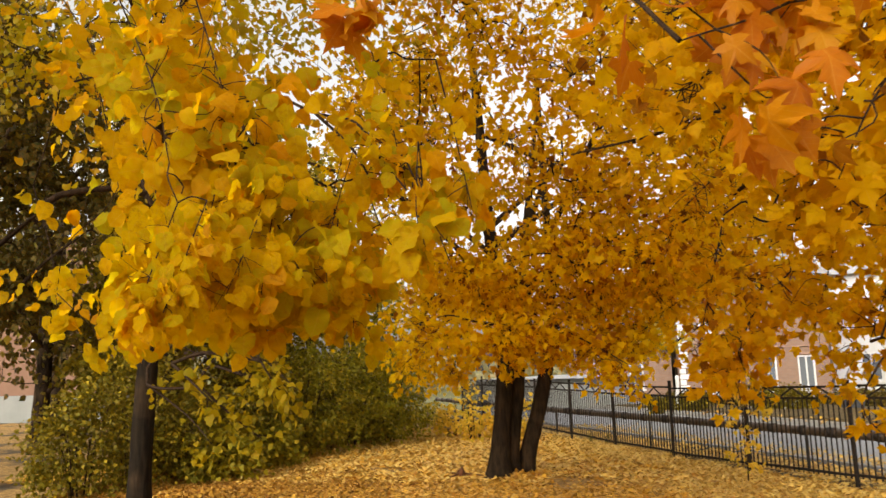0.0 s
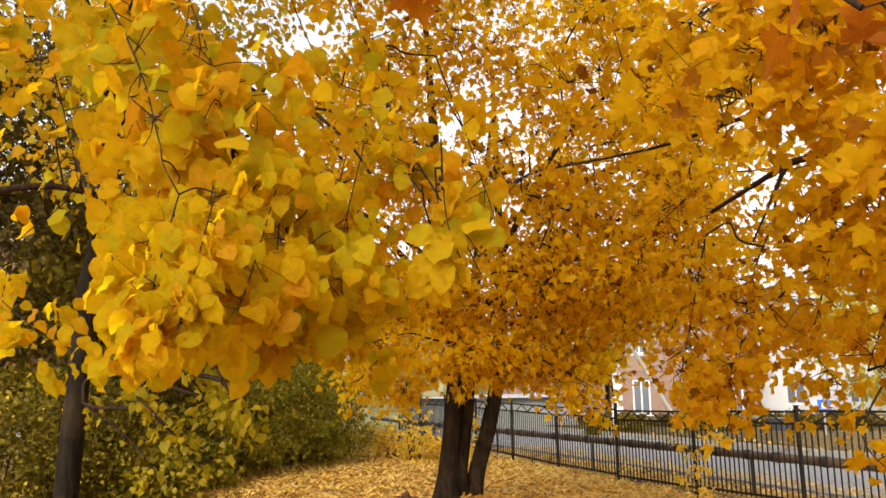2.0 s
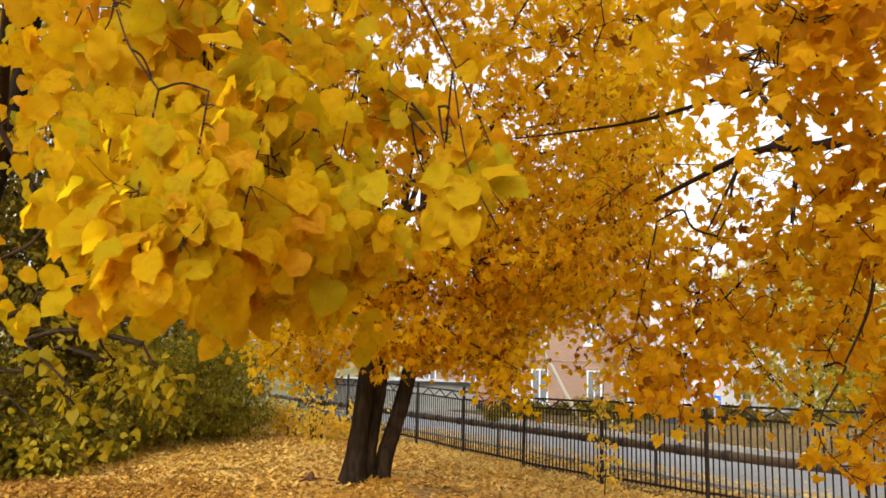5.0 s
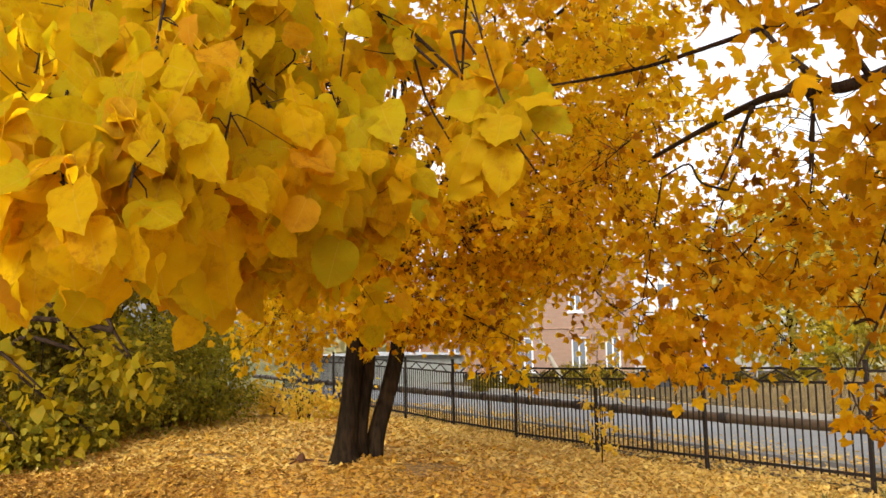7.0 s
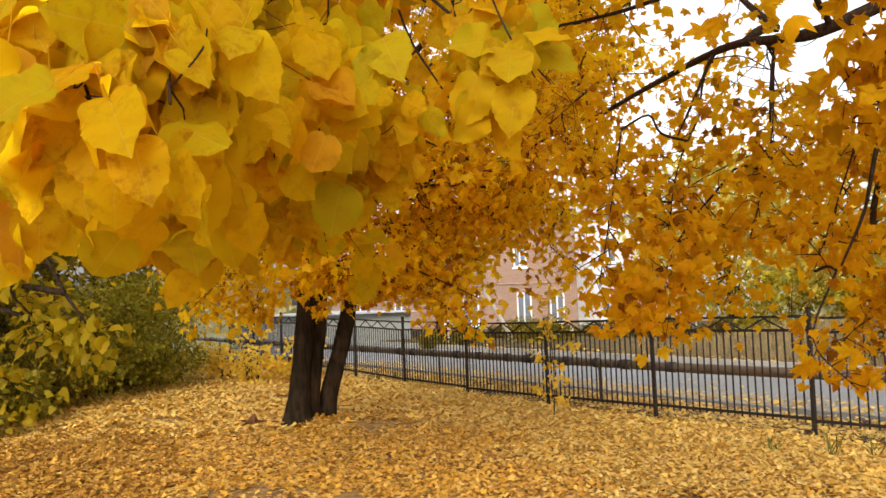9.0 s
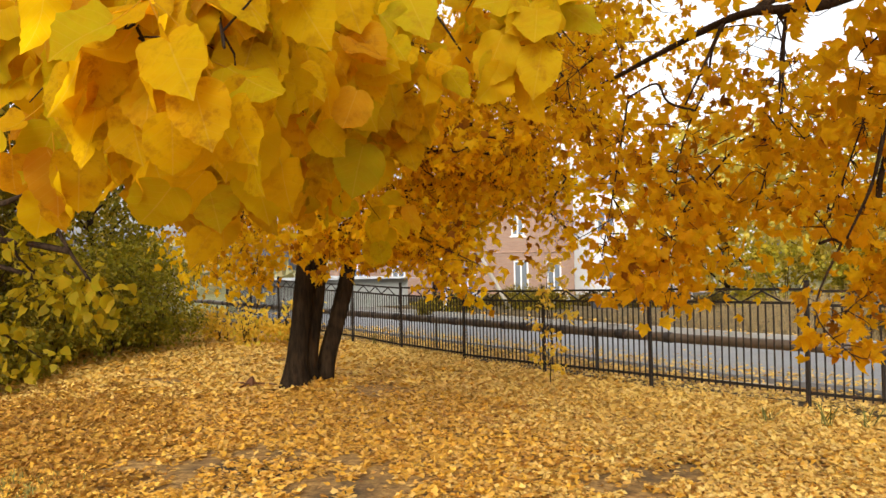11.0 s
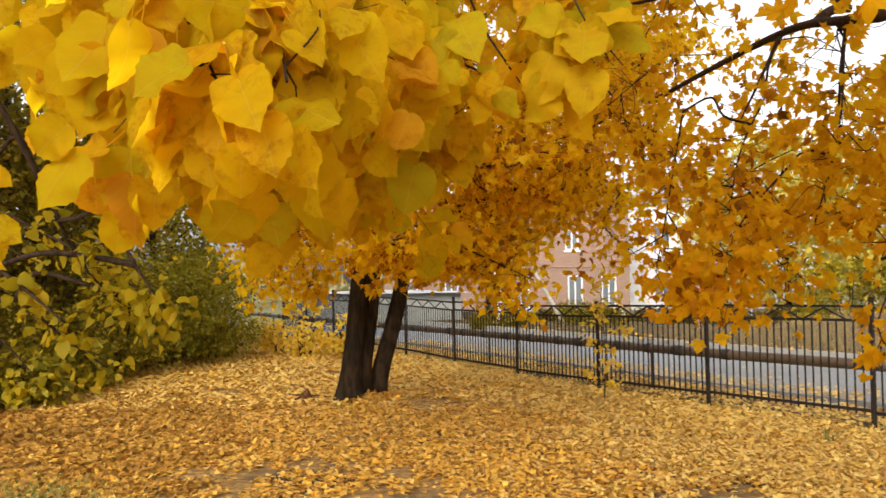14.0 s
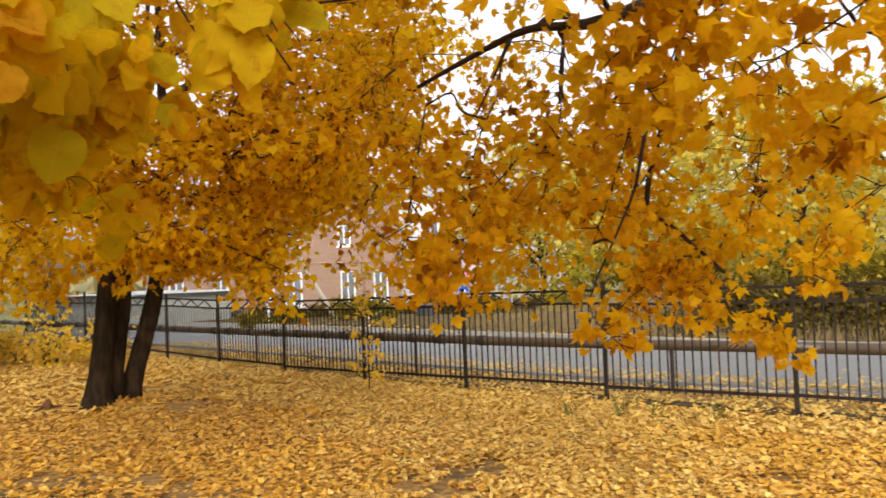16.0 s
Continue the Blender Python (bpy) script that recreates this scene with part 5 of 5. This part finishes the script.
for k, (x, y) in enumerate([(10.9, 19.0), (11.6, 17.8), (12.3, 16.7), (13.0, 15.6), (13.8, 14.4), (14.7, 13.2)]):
    shrub((x, y), 0.95, 1.35, dark_shade_leaf, "shrub", "dark green shrub at the foot of the far bank", 170 + k, 2200, (0.06, 0.12), "shrubs across the road")

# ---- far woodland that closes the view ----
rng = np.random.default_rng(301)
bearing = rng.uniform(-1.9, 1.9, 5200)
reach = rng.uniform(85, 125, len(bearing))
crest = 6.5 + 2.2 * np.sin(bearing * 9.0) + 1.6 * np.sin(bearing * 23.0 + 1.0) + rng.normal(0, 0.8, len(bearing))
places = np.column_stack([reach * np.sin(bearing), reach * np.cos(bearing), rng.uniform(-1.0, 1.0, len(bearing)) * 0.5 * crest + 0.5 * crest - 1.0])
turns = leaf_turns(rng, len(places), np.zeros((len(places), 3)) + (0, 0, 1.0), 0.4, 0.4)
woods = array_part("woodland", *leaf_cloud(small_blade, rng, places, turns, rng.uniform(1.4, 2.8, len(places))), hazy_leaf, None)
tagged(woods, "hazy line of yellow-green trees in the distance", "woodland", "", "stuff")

# ---- stump, irises ----
stump = thing("stump", "small rotten reddish-brown tree stump among fallen leaves", "stump", at=(-3.0, 15.6, 0))
v, t = tube(np.array([(-3.0, 15.6, -0.1), (-3.0, 15.6, 0.03), (-2.99, 15.6, 0.09), (-2.98, 15.61, 0.14)]), (0.1, 0.085, 0.07, 0.04), 14, 0.2, np.random.default_rng(4))
array_part("stump_wood", v, t, None, wood_mat, stump)
for k in range(3):
    a = 2.4 + k * 1.9
    v, t = tube(smooth_line([(-3.0, 15.6, 0.06), (-3.0 + 0.2 * math.cos(a), 15.6 + 0.2 * math.sin(a), 0.05), (-3.0 + 0.5 * math.cos(a), 15.6 + 0.5 * math.sin(a), 0.02)], 4), np.linspace(0.02, 0.008, 9), 6)
    array_part("root", v, t, None, wood_mat, stump)


def blade_clump(at, seed, count, height):
    rng = np.random.default_rng(seed)
    ob = thing("iris_clump", "clump of narrow green iris leaves among fallen leaves", "plant", "iris clumps by the fence", at=(*at, 0))
    pieces = []
    for k in range(count):
        a = rng.uniform(0, 2 * math.pi)
        lean = rng.uniform(0.3, 1.1) * height
        h = height * rng.uniform(0.6, 1)
        foot = np.array((at[0] + 0.05 * math.cos(a * 3), at[1] + 0.05 * math.sin(a * 3), -0.02))
        tip = foot + np.array((lean * math.cos(a), lean * math.sin(a), h))
        line = smooth_line([foot, foot * 0.5 + tip * 0.5 + np.array((0, 0, 0.12 * h)), tip], 4)
        w = np.interp(np.linspace(0, 1, len(line)), (0, 0.5, 1), (0.006, 0.007, 0.001))
        side = np.array((-math.sin(a), math.cos(a), 0))
        up = np.array((0, 0, 0.003))
        v = np.vstack([line - side * w[:, None], line + up, line + side * w[:, None]])
        m = len(line)
        i = np.arange(m - 1)
        t = np.vstack([np.stack(q, 1) for q in ((i, i + 1, m + i), (i + 1, m + i + 1, m + i), (m + i, m + i + 1, 2 * m + i), (m + i + 1, 2 * m + i + 1, 2 * m + i))])
        pieces.append((v, t))
    array_part("blade_tuft", *join(pieces), None, grass_mat, ob, "", "stuff")


for k, (x, y, h) in enumerate([(4.0, 11.1, 0.3), (4.45, 11.0, 0.26), (3.5, 11.5, 0.2), (4.9, 10.4, 0.24), (-0.9, 22.3, 0.3), (-0.5, 21.9, 0.28)]):
    blade_clump((x, y), 140 + k, 14, h)

for k in range(90):
    if k == 0:
        tufts_ob = thing("grass_patch", "short green grass showing through the fallen leaves", "grass", kind="stuff", at=(-5.0, 9.8, 0))
        blades = []
    r = np.random.default_rng(950 + k)
    foot = np.column_stack([r.normal(-5.0, 0.5, 14), r.normal(9.75, 0.35, 14), np.full(14, -0.01)])
    for f in foot:
        d = np.array((r.normal(0, 0.04), r.normal(0, 0.04), r.uniform(0.05, 0.11)))
        side = np.array((0.009, r.normal(0, 0.004), 0))
        blades.append((np.array([f - side, f + side, f + d]), np.array([(0, 1, 2)])))
array_part("grass_blades", *join(blades), None, grass_mat, tufts_ob, "", "stuff")

# ---- dry weeds on the far bank ----
weeds = thing("dry_weeds", "tall dry brown grass and weeds on the bank", "grass", kind="stuff", at=(*beside(10.0)[11], 0.5))
rng = np.random.default_rng(77)
bank_edges = beside(7.6), beside(13.3)
blades = []
for _ in range(5200):
    u, w = rng.uniform(7.5, 13.9), rng.uniform(0, 1) ** 1.3
    k = int(u)
    rim = [e[k] + (e[k + 1] - e[k]) * (u - k) for e in bank_edges]
    x, y = rim[0] + (rim[1] - rim[0]) * w
    z = 0.1 + 0.95 * min(1.0, max(0.0, (u - 7.5) / 2.0)) * max(0.0, (w * 5.7 - 0.6) / 5.3)
    d = np.array((rng.normal(0, 0.12), rng.normal(0, 0.12), rng.uniform(0.15, 0.5)))
    side = np.array((0.87, -0.3, 0)) * rng.uniform(0.006, 0.016)
    blades.append((np.array([(x, y, z - 0.04) - side, (x, y, z - 0.04) + side, (x, y, z) + d]), np.array([(0, 1, 2)])))
array_part("weed_stalks", *join(blades), None, dry_mat, weeds, "", "stuff")

# ---- fallen leaves ----
rng = np.random.default_rng(71)


def litter(name, count, xs, ys, keep, sizes, shapes, z_of, label, lift=0.012, tilt=0.25, material=None):
    x = rng.uniform(*xs, count)
    y = rng.uniform(*ys, count)
    ok = np.array([keep(a, b) for a, b in zip(x, y)])
    x, y = x[ok], y[ok]
    z = np.array([z_of(a, b) for a, b in zip(x, y)]) + rng.uniform(0.004, lift * 3, len(x))
    face = rng.normal(0, tilt, (len(x), 3)) + np.array((0, 0, 1.0))
    face /= np.linalg.norm(face, axis=1)[:, None]
    a = rng.uniform(0, 2 * np.pi, len(x))
    tip = np.stack([np.cos(a), np.sin(a), np.zeros(len(x))], 1)
    side = np.cross(tip, face)
    side /= np.linalg.norm(side, axis=1)[:, None]
    tip = np.cross(face, side)
    turns = np.stack([side, tip, face], axis=2)
    ob = array_part(name, *leaf_cloud(shapes, rng, np.column_stack([x, y, z]), turns, rng.uniform(*sizes, len(x))), material or litter_leaf, None)
    return tagged(ob, label, "leaf litter", "", "stuff")


def inside(x, y):
    return x < np.interp(y, FENCE_Y, FENCE_X) + 0.3


def thick(x, y):
    bare = noise.noise(Vector((x * 0.55, y * 0.8, 4.2)))
    front = 0.66 * max(0.0, 1 - max(0.0, y - 9.3) / 3.0) * max(0.0, 1 - abs(x + 2.8) / 5.0)
    # more bare soil near the linden, also standing in for its shade
    front = max(front, 0.4 * min(1.0, max(0.0, (-3.2 - x) / 2.5)) * min(1.0, max(0.0, (15.5 - y) / 3.0)))
    return inside(x, y) and bare + 0.35 * noise.noise(Vector((x * 3.3, y * 3.3, 1))) > -0.5 + front


LITTER_LEAF = [(0.0, 0.02), (0.4, 0.02), (0.56, 0.42), (0.27, 0.56), (0.0, 1.0)]
curled = [maple_shape(uneven(LITTER_LEAF, 0.08), c, t) for c, t in ((-0.45, 0.25), (0.35, -0.35), (-0.7, 0.0), (0.15, 0.45))]
plain_leaf = [maple_shape(uneven([(0.0, 0.0), (0.46, 0.2), (0.36, 0.62), (0.0, 1.0)], 0.1), c, t) for c, t in ((-0.45, 0.25), (0.35, -0.35), (-0.7, 0.0), (0.15, 0.45))]
litter("fallen_leaves", 30000, (-10, 8.5), (-4.0, 7.6), thick, (0.05, 0.085), plain_leaf, ground_z, "cover of fallen leaves along the path")
litter("fallen_leaves", 110000, (-9, 7.5), (7.0, 15.0), thick, (0.034, 0.074), curled, ground_z, "thick carpet of fallen yellow and brown maple leaves")
litter("fallen_leaves", 12000, (-9, 7.5), (8.0, 18.0), inside, (0.04, 0.075), curled, ground_z, "scattered fallen leaves on bare soil")
litter("fallen_leaves", 62000, (-12, 5), (15.0, 27.0), thick, (0.065, 0.115), plain_leaf, ground_z, "carpet of fallen yellow leaves round the tree")


litter("fallen_leaves", 1500, (-2.75, -1.1), (14.8, 15.9), lambda x, y: math.hypot(x + 1.98, y - 15.47) < 0.55 + 0.2 * noise.noise(Vector((x * 4, y * 4, 2))), (0.05, 0.1), curled, lambda x, y: ground_z(x, y) + 0.08 * max(0.0, 1 - math.hypot(x + 1.98, y - 15.52) / 0.6), "leaves drifted against the foot of the tree", 0.02, 0.5)


def open_ground(x, y):
    # no pale leaves towards the right corner, standing in for its shade
    return thick(x, y) and 0.6 * noise.noise(Vector((x * 0.5, y * 0.5, 9.0))) + 0.3 * noise.noise(Vector((x * 3, y * 3, 5.0))) + 0.3 * (x - 0.6) > 0.0 and x - 0.35 * (y - 8.0) < 3.6 + 0.8 * noise.noise(Vector((x, y, 2.0)))


litter("fallen_leaves", 60000, (-2.0, 7.5), (7.5, 17.0), open_ground, (0.03, 0.066), curled, lambda x, y: ground_z(x, y) + 0.012, "pale dry maple leaves lying on top of the carpet", 0.014, 0.3, pale_litter_leaf)
litter("fallen_leaves", 30000, (-7.5, 2.5), (14.6, 26.0), thick, (0.045, 0.085), plain_leaf, lambda x, y: ground_z(x, y) + 0.015, "pale dry leaves beyond the tree", 0.014, 0.3, pale_litter_leaf)
def heaped(x, y):
    """Along the fence's foot, but for a ragged bare edge right under the bars."""
    off = road_side(x, y)
    bare = -0.16 < off < 0.45 and 9.0 < y < 19.0 and noise.noise(Vector((x * 2.2, y * 2.2, 11.0))) > -0.22
    return -1.2 < off < 0.5 and not bare


litter("fallen_leaves", 70000, (-1.5, 9.5), (6.0, 23.0), lambda x, y: abs(x - np.interp(y, FENCE_Y, FENCE_X)) < 1.8 and heaped(x, y), (0.04, 0.08), curled, lambda x, y: max(ground_z(x, y), -0.04), "fallen leaves heaped along the foot of the fence", 0.016, 0.35, pale_litter_leaf)


def under_linden(x, y):
    return inside(x, y) and 0.5 * noise.noise(Vector((x * 1.1, y * 1.1, 7.0))) + 0.25 * noise.noise(Vector((x * 4, y * 4, 3.0))) + min(1.0, (-3.4 - x) / 2.2) + min(0.0, (14.5 - y) / 3.0) > 0.05


litter("fallen_leaves", 34000, (-9.5, -2.5), (8.2, 16.5), under_linden, (0.04, 0.075), plain_leaf, ground_z, "linden leaves fallen round the trunk, coloured darker for its shade", 0.018, 0.35, shaded_litter_leaf)


def gutter(x, y):
    if not -1.0 < x - np.interp(y, FENCE_Y, FENCE_X) < 6.5:
        return False
    d = road_side(x, y)
    return 0.02 < d < 4.5 and rng.uniform() < (0.6 if d < 0.5 else 0.9 if d < 2.4 else 0.7 * math.exp(-(d - 2.4) * 2.6))


litter("road_leaves", 75000, (-4, 14), (4, 28), gutter, (0.045, 0.08), plain_leaf, outside_z, "pale fallen leaves along the edge of the road", 0.012, 0.25, pale_litter_leaf)
litter("verge_leaves", 2500, (0, 22), (10, 34), lambda x, y: 6.8 < road_side(x, y) < 8.2, (0.09, 0.15), curled, lambda x, y: 0.12, "fallen leaves on the far verge")


# ---- fallen sticks on the road ----
for k, (x, y, turn, size) in enumerate([(4.95, 13.9, 2.3, 0.9), (6.6, 11.9, 2.45, 0.8), (6.9, 11.3, 2.2, 0.6), (3.9, 15.6, 1.2, 0.4)]):
    stick = thing("fallen_stick", "bare pale fallen stick lying on the road", "stick", "sticks on the road", at=(x, y, 0.0))
    along = np.array((math.cos(turn), math.sin(turn), 0.0)) * size
    aside = np.array((-math.sin(turn), math.cos(turn), 0.0)) * size
    foot = np.array((x, y, 0.012))
    pieces = [tube(smooth_line([foot, foot + along * 0.5 + aside * 0.05, foot + along], 4), np.linspace(0.013, 0.006, 9), 6)]
    pieces.append(tube(smooth_line([foot + along * 0.45 + aside * 0.045, foot + along * 0.62 + aside * 0.16, foot + along * 0.8 + aside * 0.22], 3), np.linspace(0.007, 0.004, 7), 5))
    array_part("stick_wood", *join(pieces), None, stick_mat, stick)

# ---- buildings ----
def walled_house(name, label, lo, hi, base, top, wall_mat, windows, at, roof=None, trim=True):
    """A house whose front looks towards -y; windows: x0, x1, z0, z1 on the front."""
    house = thing(name, label, "building", at=at)
    m = Matrix.Translation(at)
    x0, y0 = lo
    x1, y1 = hi
    xs = sorted({x0, x1, *[w[0] for w in windows], *[w[1] for w in windows]})
    zs = sorted({base, top, *[w[2] for w in windows], *[w[3] for w in windows]})
    bm = bmesh.new()
    for a, b in zip(xs[:-1], xs[1:]):
        for c, d in zip(zs[:-1], zs[1:]):
            cx, cz = (a + b) / 2, (c + d) / 2
            if not any(w[0] < cx < w[1] and w[2] < cz < w[3] for w in windows):
                box(bm, (a, y0, c), (b, y0 + 0.4, d), m)
    bmesh.ops.remove_doubles(bm, verts=bm.verts[:], dist=0.0005)
    part("wall", bm, wall_mat, house)
    for a, b, c, d in ((x0, x0 + 0.4, y0 + 0.4, y1), (x1 - 0.4, x1, y0 + 0.4, y1), (x0 + 0.4, x1 - 0.4, y1 - 0.4, y1)):
        bm = bmesh.new()
        box(bm, (a, c, base), (b, d, top), m)
        part("wall", bm, wall_mat, house)
    for w in windows:
        a, b, c, d = w
        win = part("window", soft_box((a - 0.1, y0 - 0.04, c - 0.09), (b + 0.1, y0 + 0.06, c), m, 0.01), white_mat, house, "white framed window")
        bm = bmesh.new()
        f = 0.09
        box(bm, (a, y0 + 0.02, c), (a + f, y0 + 0.14, d), m)
        box(bm, (b - f, y0 + 0.02, c), (b, y0 + 0.14, d), m)
        box(bm, (a + f, y0 + 0.02, c), (b - f, y0 + 0.14, c + f), m)
        box(bm, (a + f, y0 + 0.02, d - f), (b - f, y0 + 0.14, d), m)
        box(bm, ((a + b) / 2 - 0.04, y0 + 0.03, c + f), ((a + b) / 2 + 0.04, y0 + 0.13, d - f), m)
        part("frame", bm, white_mat, win)
        for p0, p1 in ((a + f, (a + b) / 2 - 0.04), ((a + b) / 2 + 0.04, b - f)):
            bm = bmesh.new()
            box(bm, (p0, y0 + 0.07, c + f), (p1, y0 + 0.085, d - f), m)
            part("pane", bm, glass_mat, win)
        if trim:
            part("lintel", soft_box((a - 0.12, y0 - 0.05, d + 0.02), (b + 0.12, y0 - 0.002, d + 0.16), m, 0.01), brick_trim_mat, win)
    if roof:
        rise, mat = roof
        bm = bmesh.new()
        over = 0.4
        v = [bm.verts.new(m @ Vector(c)) for c in ((x0 - over, y0 - over, top + 0.004), (x1 + over, y0 - over, top + 0.004), (x1 + over, y1 + over, top + 0.004), (x0 - over, y1 + over, top + 0.004), ((x0 + x1) / 2 - 0.2, y0 - over, top + rise), ((x0 + x1) / 2 + 0.2, y0 - over, top + rise), ((x0 + x1) / 2 + 0.2, y1 + over, top + rise), ((x0 + x1) / 2 - 0.2, y1 + over, top + rise))]
        for q in ((3, 2, 1, 0), (0, 1, 5, 4), (1, 2, 6, 5), (2, 3, 7, 6), (3, 0, 4, 7), (4, 5, 6, 7)):
            bm.faces.new([v[i] for i in q])
        bmesh.ops.recalc_face_normals(bm, faces=bm.faces[:])
        part("roof", bm, mat, house)
    return house


brick_house = walled_house("brick_house", "two-storey salmon brick house with white windows and quoins", (0, 0), (7.6, 9), -0.1, 7.4, brick_mat, [(1.0, 1.95, 1.3, 3.2), (4.1, 4.95, 1.3, 3.2), (6.0, 6.85, 1.3, 3.2), (1.1, 1.85, 4.6, 5.8), (4.0, 4.75, 4.6, 5.8)], (3.3, 47.0, -1.1), (3.0, dark_roof_mat))
for k in range(24):
    w = 0.5 if k % 2 else 0.32
    part("quoin", soft_box((3.24, 46.94, -1.1 + k * 0.3), (3.24 + w, 46.998, -1.1 + k * 0.3 + 0.27), None, 0.012), white_mat, brick_house)
for z in (2.55,):
    part("string_course", soft_box((3.8, 46.93, z), (10.9, 46.998, z + 0.07), None, 0.01), brick_trim_mat, brick_house)
wing = walled_house("house_wing", "brick side wing with a pale corner", (0, 0), (6, 6), -0.1, 3.6, brick_mat, [(1.2, 2.0, 1.3, 2.9), (3.6, 4.4, 1.3, 2.9)], (-3.0, 49.5, -0.85), (1.2, roof_mat), False)
garage = walled_house("garage", "low grey rendered garage with a pale sheet roof", (0, 0), (7.5, 5), -0.1, 1.95, grey_wall_mat, [], (-6.6, 38.6, -0.6), (0.12, roof_mat), False)
wall_line = thing("yard_wall", "low grey concrete yard wall across the road", "wall", at=(3, 42, -0.8))
for k in range(9):
    part("wall_panel", soft_box((0.98 + k * 2.0, 41.9 - 0.25 * k, -0.9), (2.96 + k * 2.0, 42.05 - 0.25 * k, 0.35), None, 0.02), yard_wall_mat, wall_line)
pale_house = walled_house("pale_house", "pale plastered house with a grey roof", (0, 0), (12, 9), -0.1, 7.5, plaster_mat, [(1.5, 2.6, 1.4, 3.0), (5.0, 6.1, 1.4, 3.0), (8.5, 9.6, 1.4, 3.0), (1.5, 2.6, 4.6, 6.2), (5.0, 6.1, 4.6, 6.2), (8.5, 9.6, 4.6, 6.2)], (12.0, 51.0, -0.85), (3.0, roof_mat), False)
left_house = walled_house("brick_house", "brick house with a grey rendered plinth behind the trees", (0, 0), (12, 8), 1.3, 9.0, shaded_wall_mat, [(1.5, 2.6, 3.6, 5.4), (4.6, 5.7, 3.6, 5.4), (7.6, 8.7, 3.6, 5.4), (10.3, 11.3, 3.6, 5.4)], (-36.0, 36.0, 0), (3.0, roof_mat), False)
part("plinth", soft_box((-36.1, 35.9, -0.2), (-23.9, 44.1, 1.3), None, 0.02), grey_wall_mat, left_house, "grey rendered plinth")

brace_pole = thing("leaning_pole", "pale weathered pole leaning as a brace beside the brick house", "pole", at=(4.6, 33.4, 0.1))
v, t = tube(np.array([(4.66, 33.4, 0.0), (4.1, 33.42, 1.05), (3.1, 33.46, 2.9), (2.0, 33.5, 4.9)]), (0.085, 0.082, 0.078, 0.074), 12)
array_part("pole_shaft", v, t, None, pole_mat, brace_pole)

# ---- road sign and waste bin ----
sign = thing("road_sign", "galvanised post with a round sign above a blue one", "sign", at=(8.6, 29.8, 0))
v, t = tube(np.array([(8.6, 29.8, -0.2), (8.6, 29.8, 1.0), (8.6, 29.8, 2.1)]), 0.03, 10)
array_part("post", v, t, None, steel_mat, sign)
turned = Matrix.Translation((8.6, 29.75, 0)) @ pose(0, 0, 0, 0, 0, -15)
part("blue_plate", soft_box((-0.2, -0.02, 0.9), (0.2, 0.0, 1.27), turned, 0.008), blue_mat, sign, "blue square plate with a white mark")
part("white_mark", soft_box((-0.08, -0.028, 0.98), (0.08, -0.0205, 1.18), turned, 0.002), white_mat, sign)
for name, r, y, mat in (("rim_disc", 0.21, 0.0, red_mat), ("white_disc", 0.15, -0.012, white_mat)):
    bm = bmesh.new()
    bmesh.ops.create_cone(bm, cap_ends=True, segments=28, radius1=r, radius2=r, depth=0.012, matrix=turned @ Matrix.Translation((0, y, 1.68)) @ pose(0, 0, 0, 90))
    part(name, bm, mat, sign)


def waste_bin(at, turn):
    bin_ = thing("waste_bin", "dark grey wheeled waste bin beyond the road", "bin", at=(*at, 0.0))
    m = Matrix.Translation((*at, ground_z(*at))) @ pose(0, 0, 0, 0, 0, turn)
    bm = bmesh.new()
    low = [bm.verts.new(m @ Vector((x, y, 0.1))) for x, y in ((-0.24, -0.27), (0.24, -0.27), (0.24, 0.27), (-0.24, 0.27))]
    top = [bm.verts.new(m @ Vector((x, y, 0.62))) for x, y in ((-0.3, -0.36), (0.3, -0.36), (0.3, 0.36), (-0.3, 0.36))]
    bm.faces.new(low[::-1])
    bm.faces.new(top)
    for i in range(4):
        bm.faces.new((low[i], low[(i + 1) % 4], top[(i + 1) % 4], top[i]))
    bmesh.ops.bevel(bm, geom=bm.edges[:], offset=0.02, segments=2, affect="EDGES")
    part("body", bm, bin_mat, bin_)
    part("lid", soft_box((-0.32, -0.38, 0.624), (0.32, 0.4, 0.68), m, 0.02), bin_mat, bin_)
    for x in (-0.26, 0.26):
        bm = bmesh.new()
        bmesh.ops.create_cone(bm, cap_ends=True, segments=18, radius1=0.1, radius2=0.1, depth=0.05, matrix=m @ Matrix.Translation((x, 0.3, 0.1)) @ pose(0, 0, 0, 0, 90))
        part("wheel", bm, tyre_mat, bin_)


waste_bin((8.0, 32.6), 20)
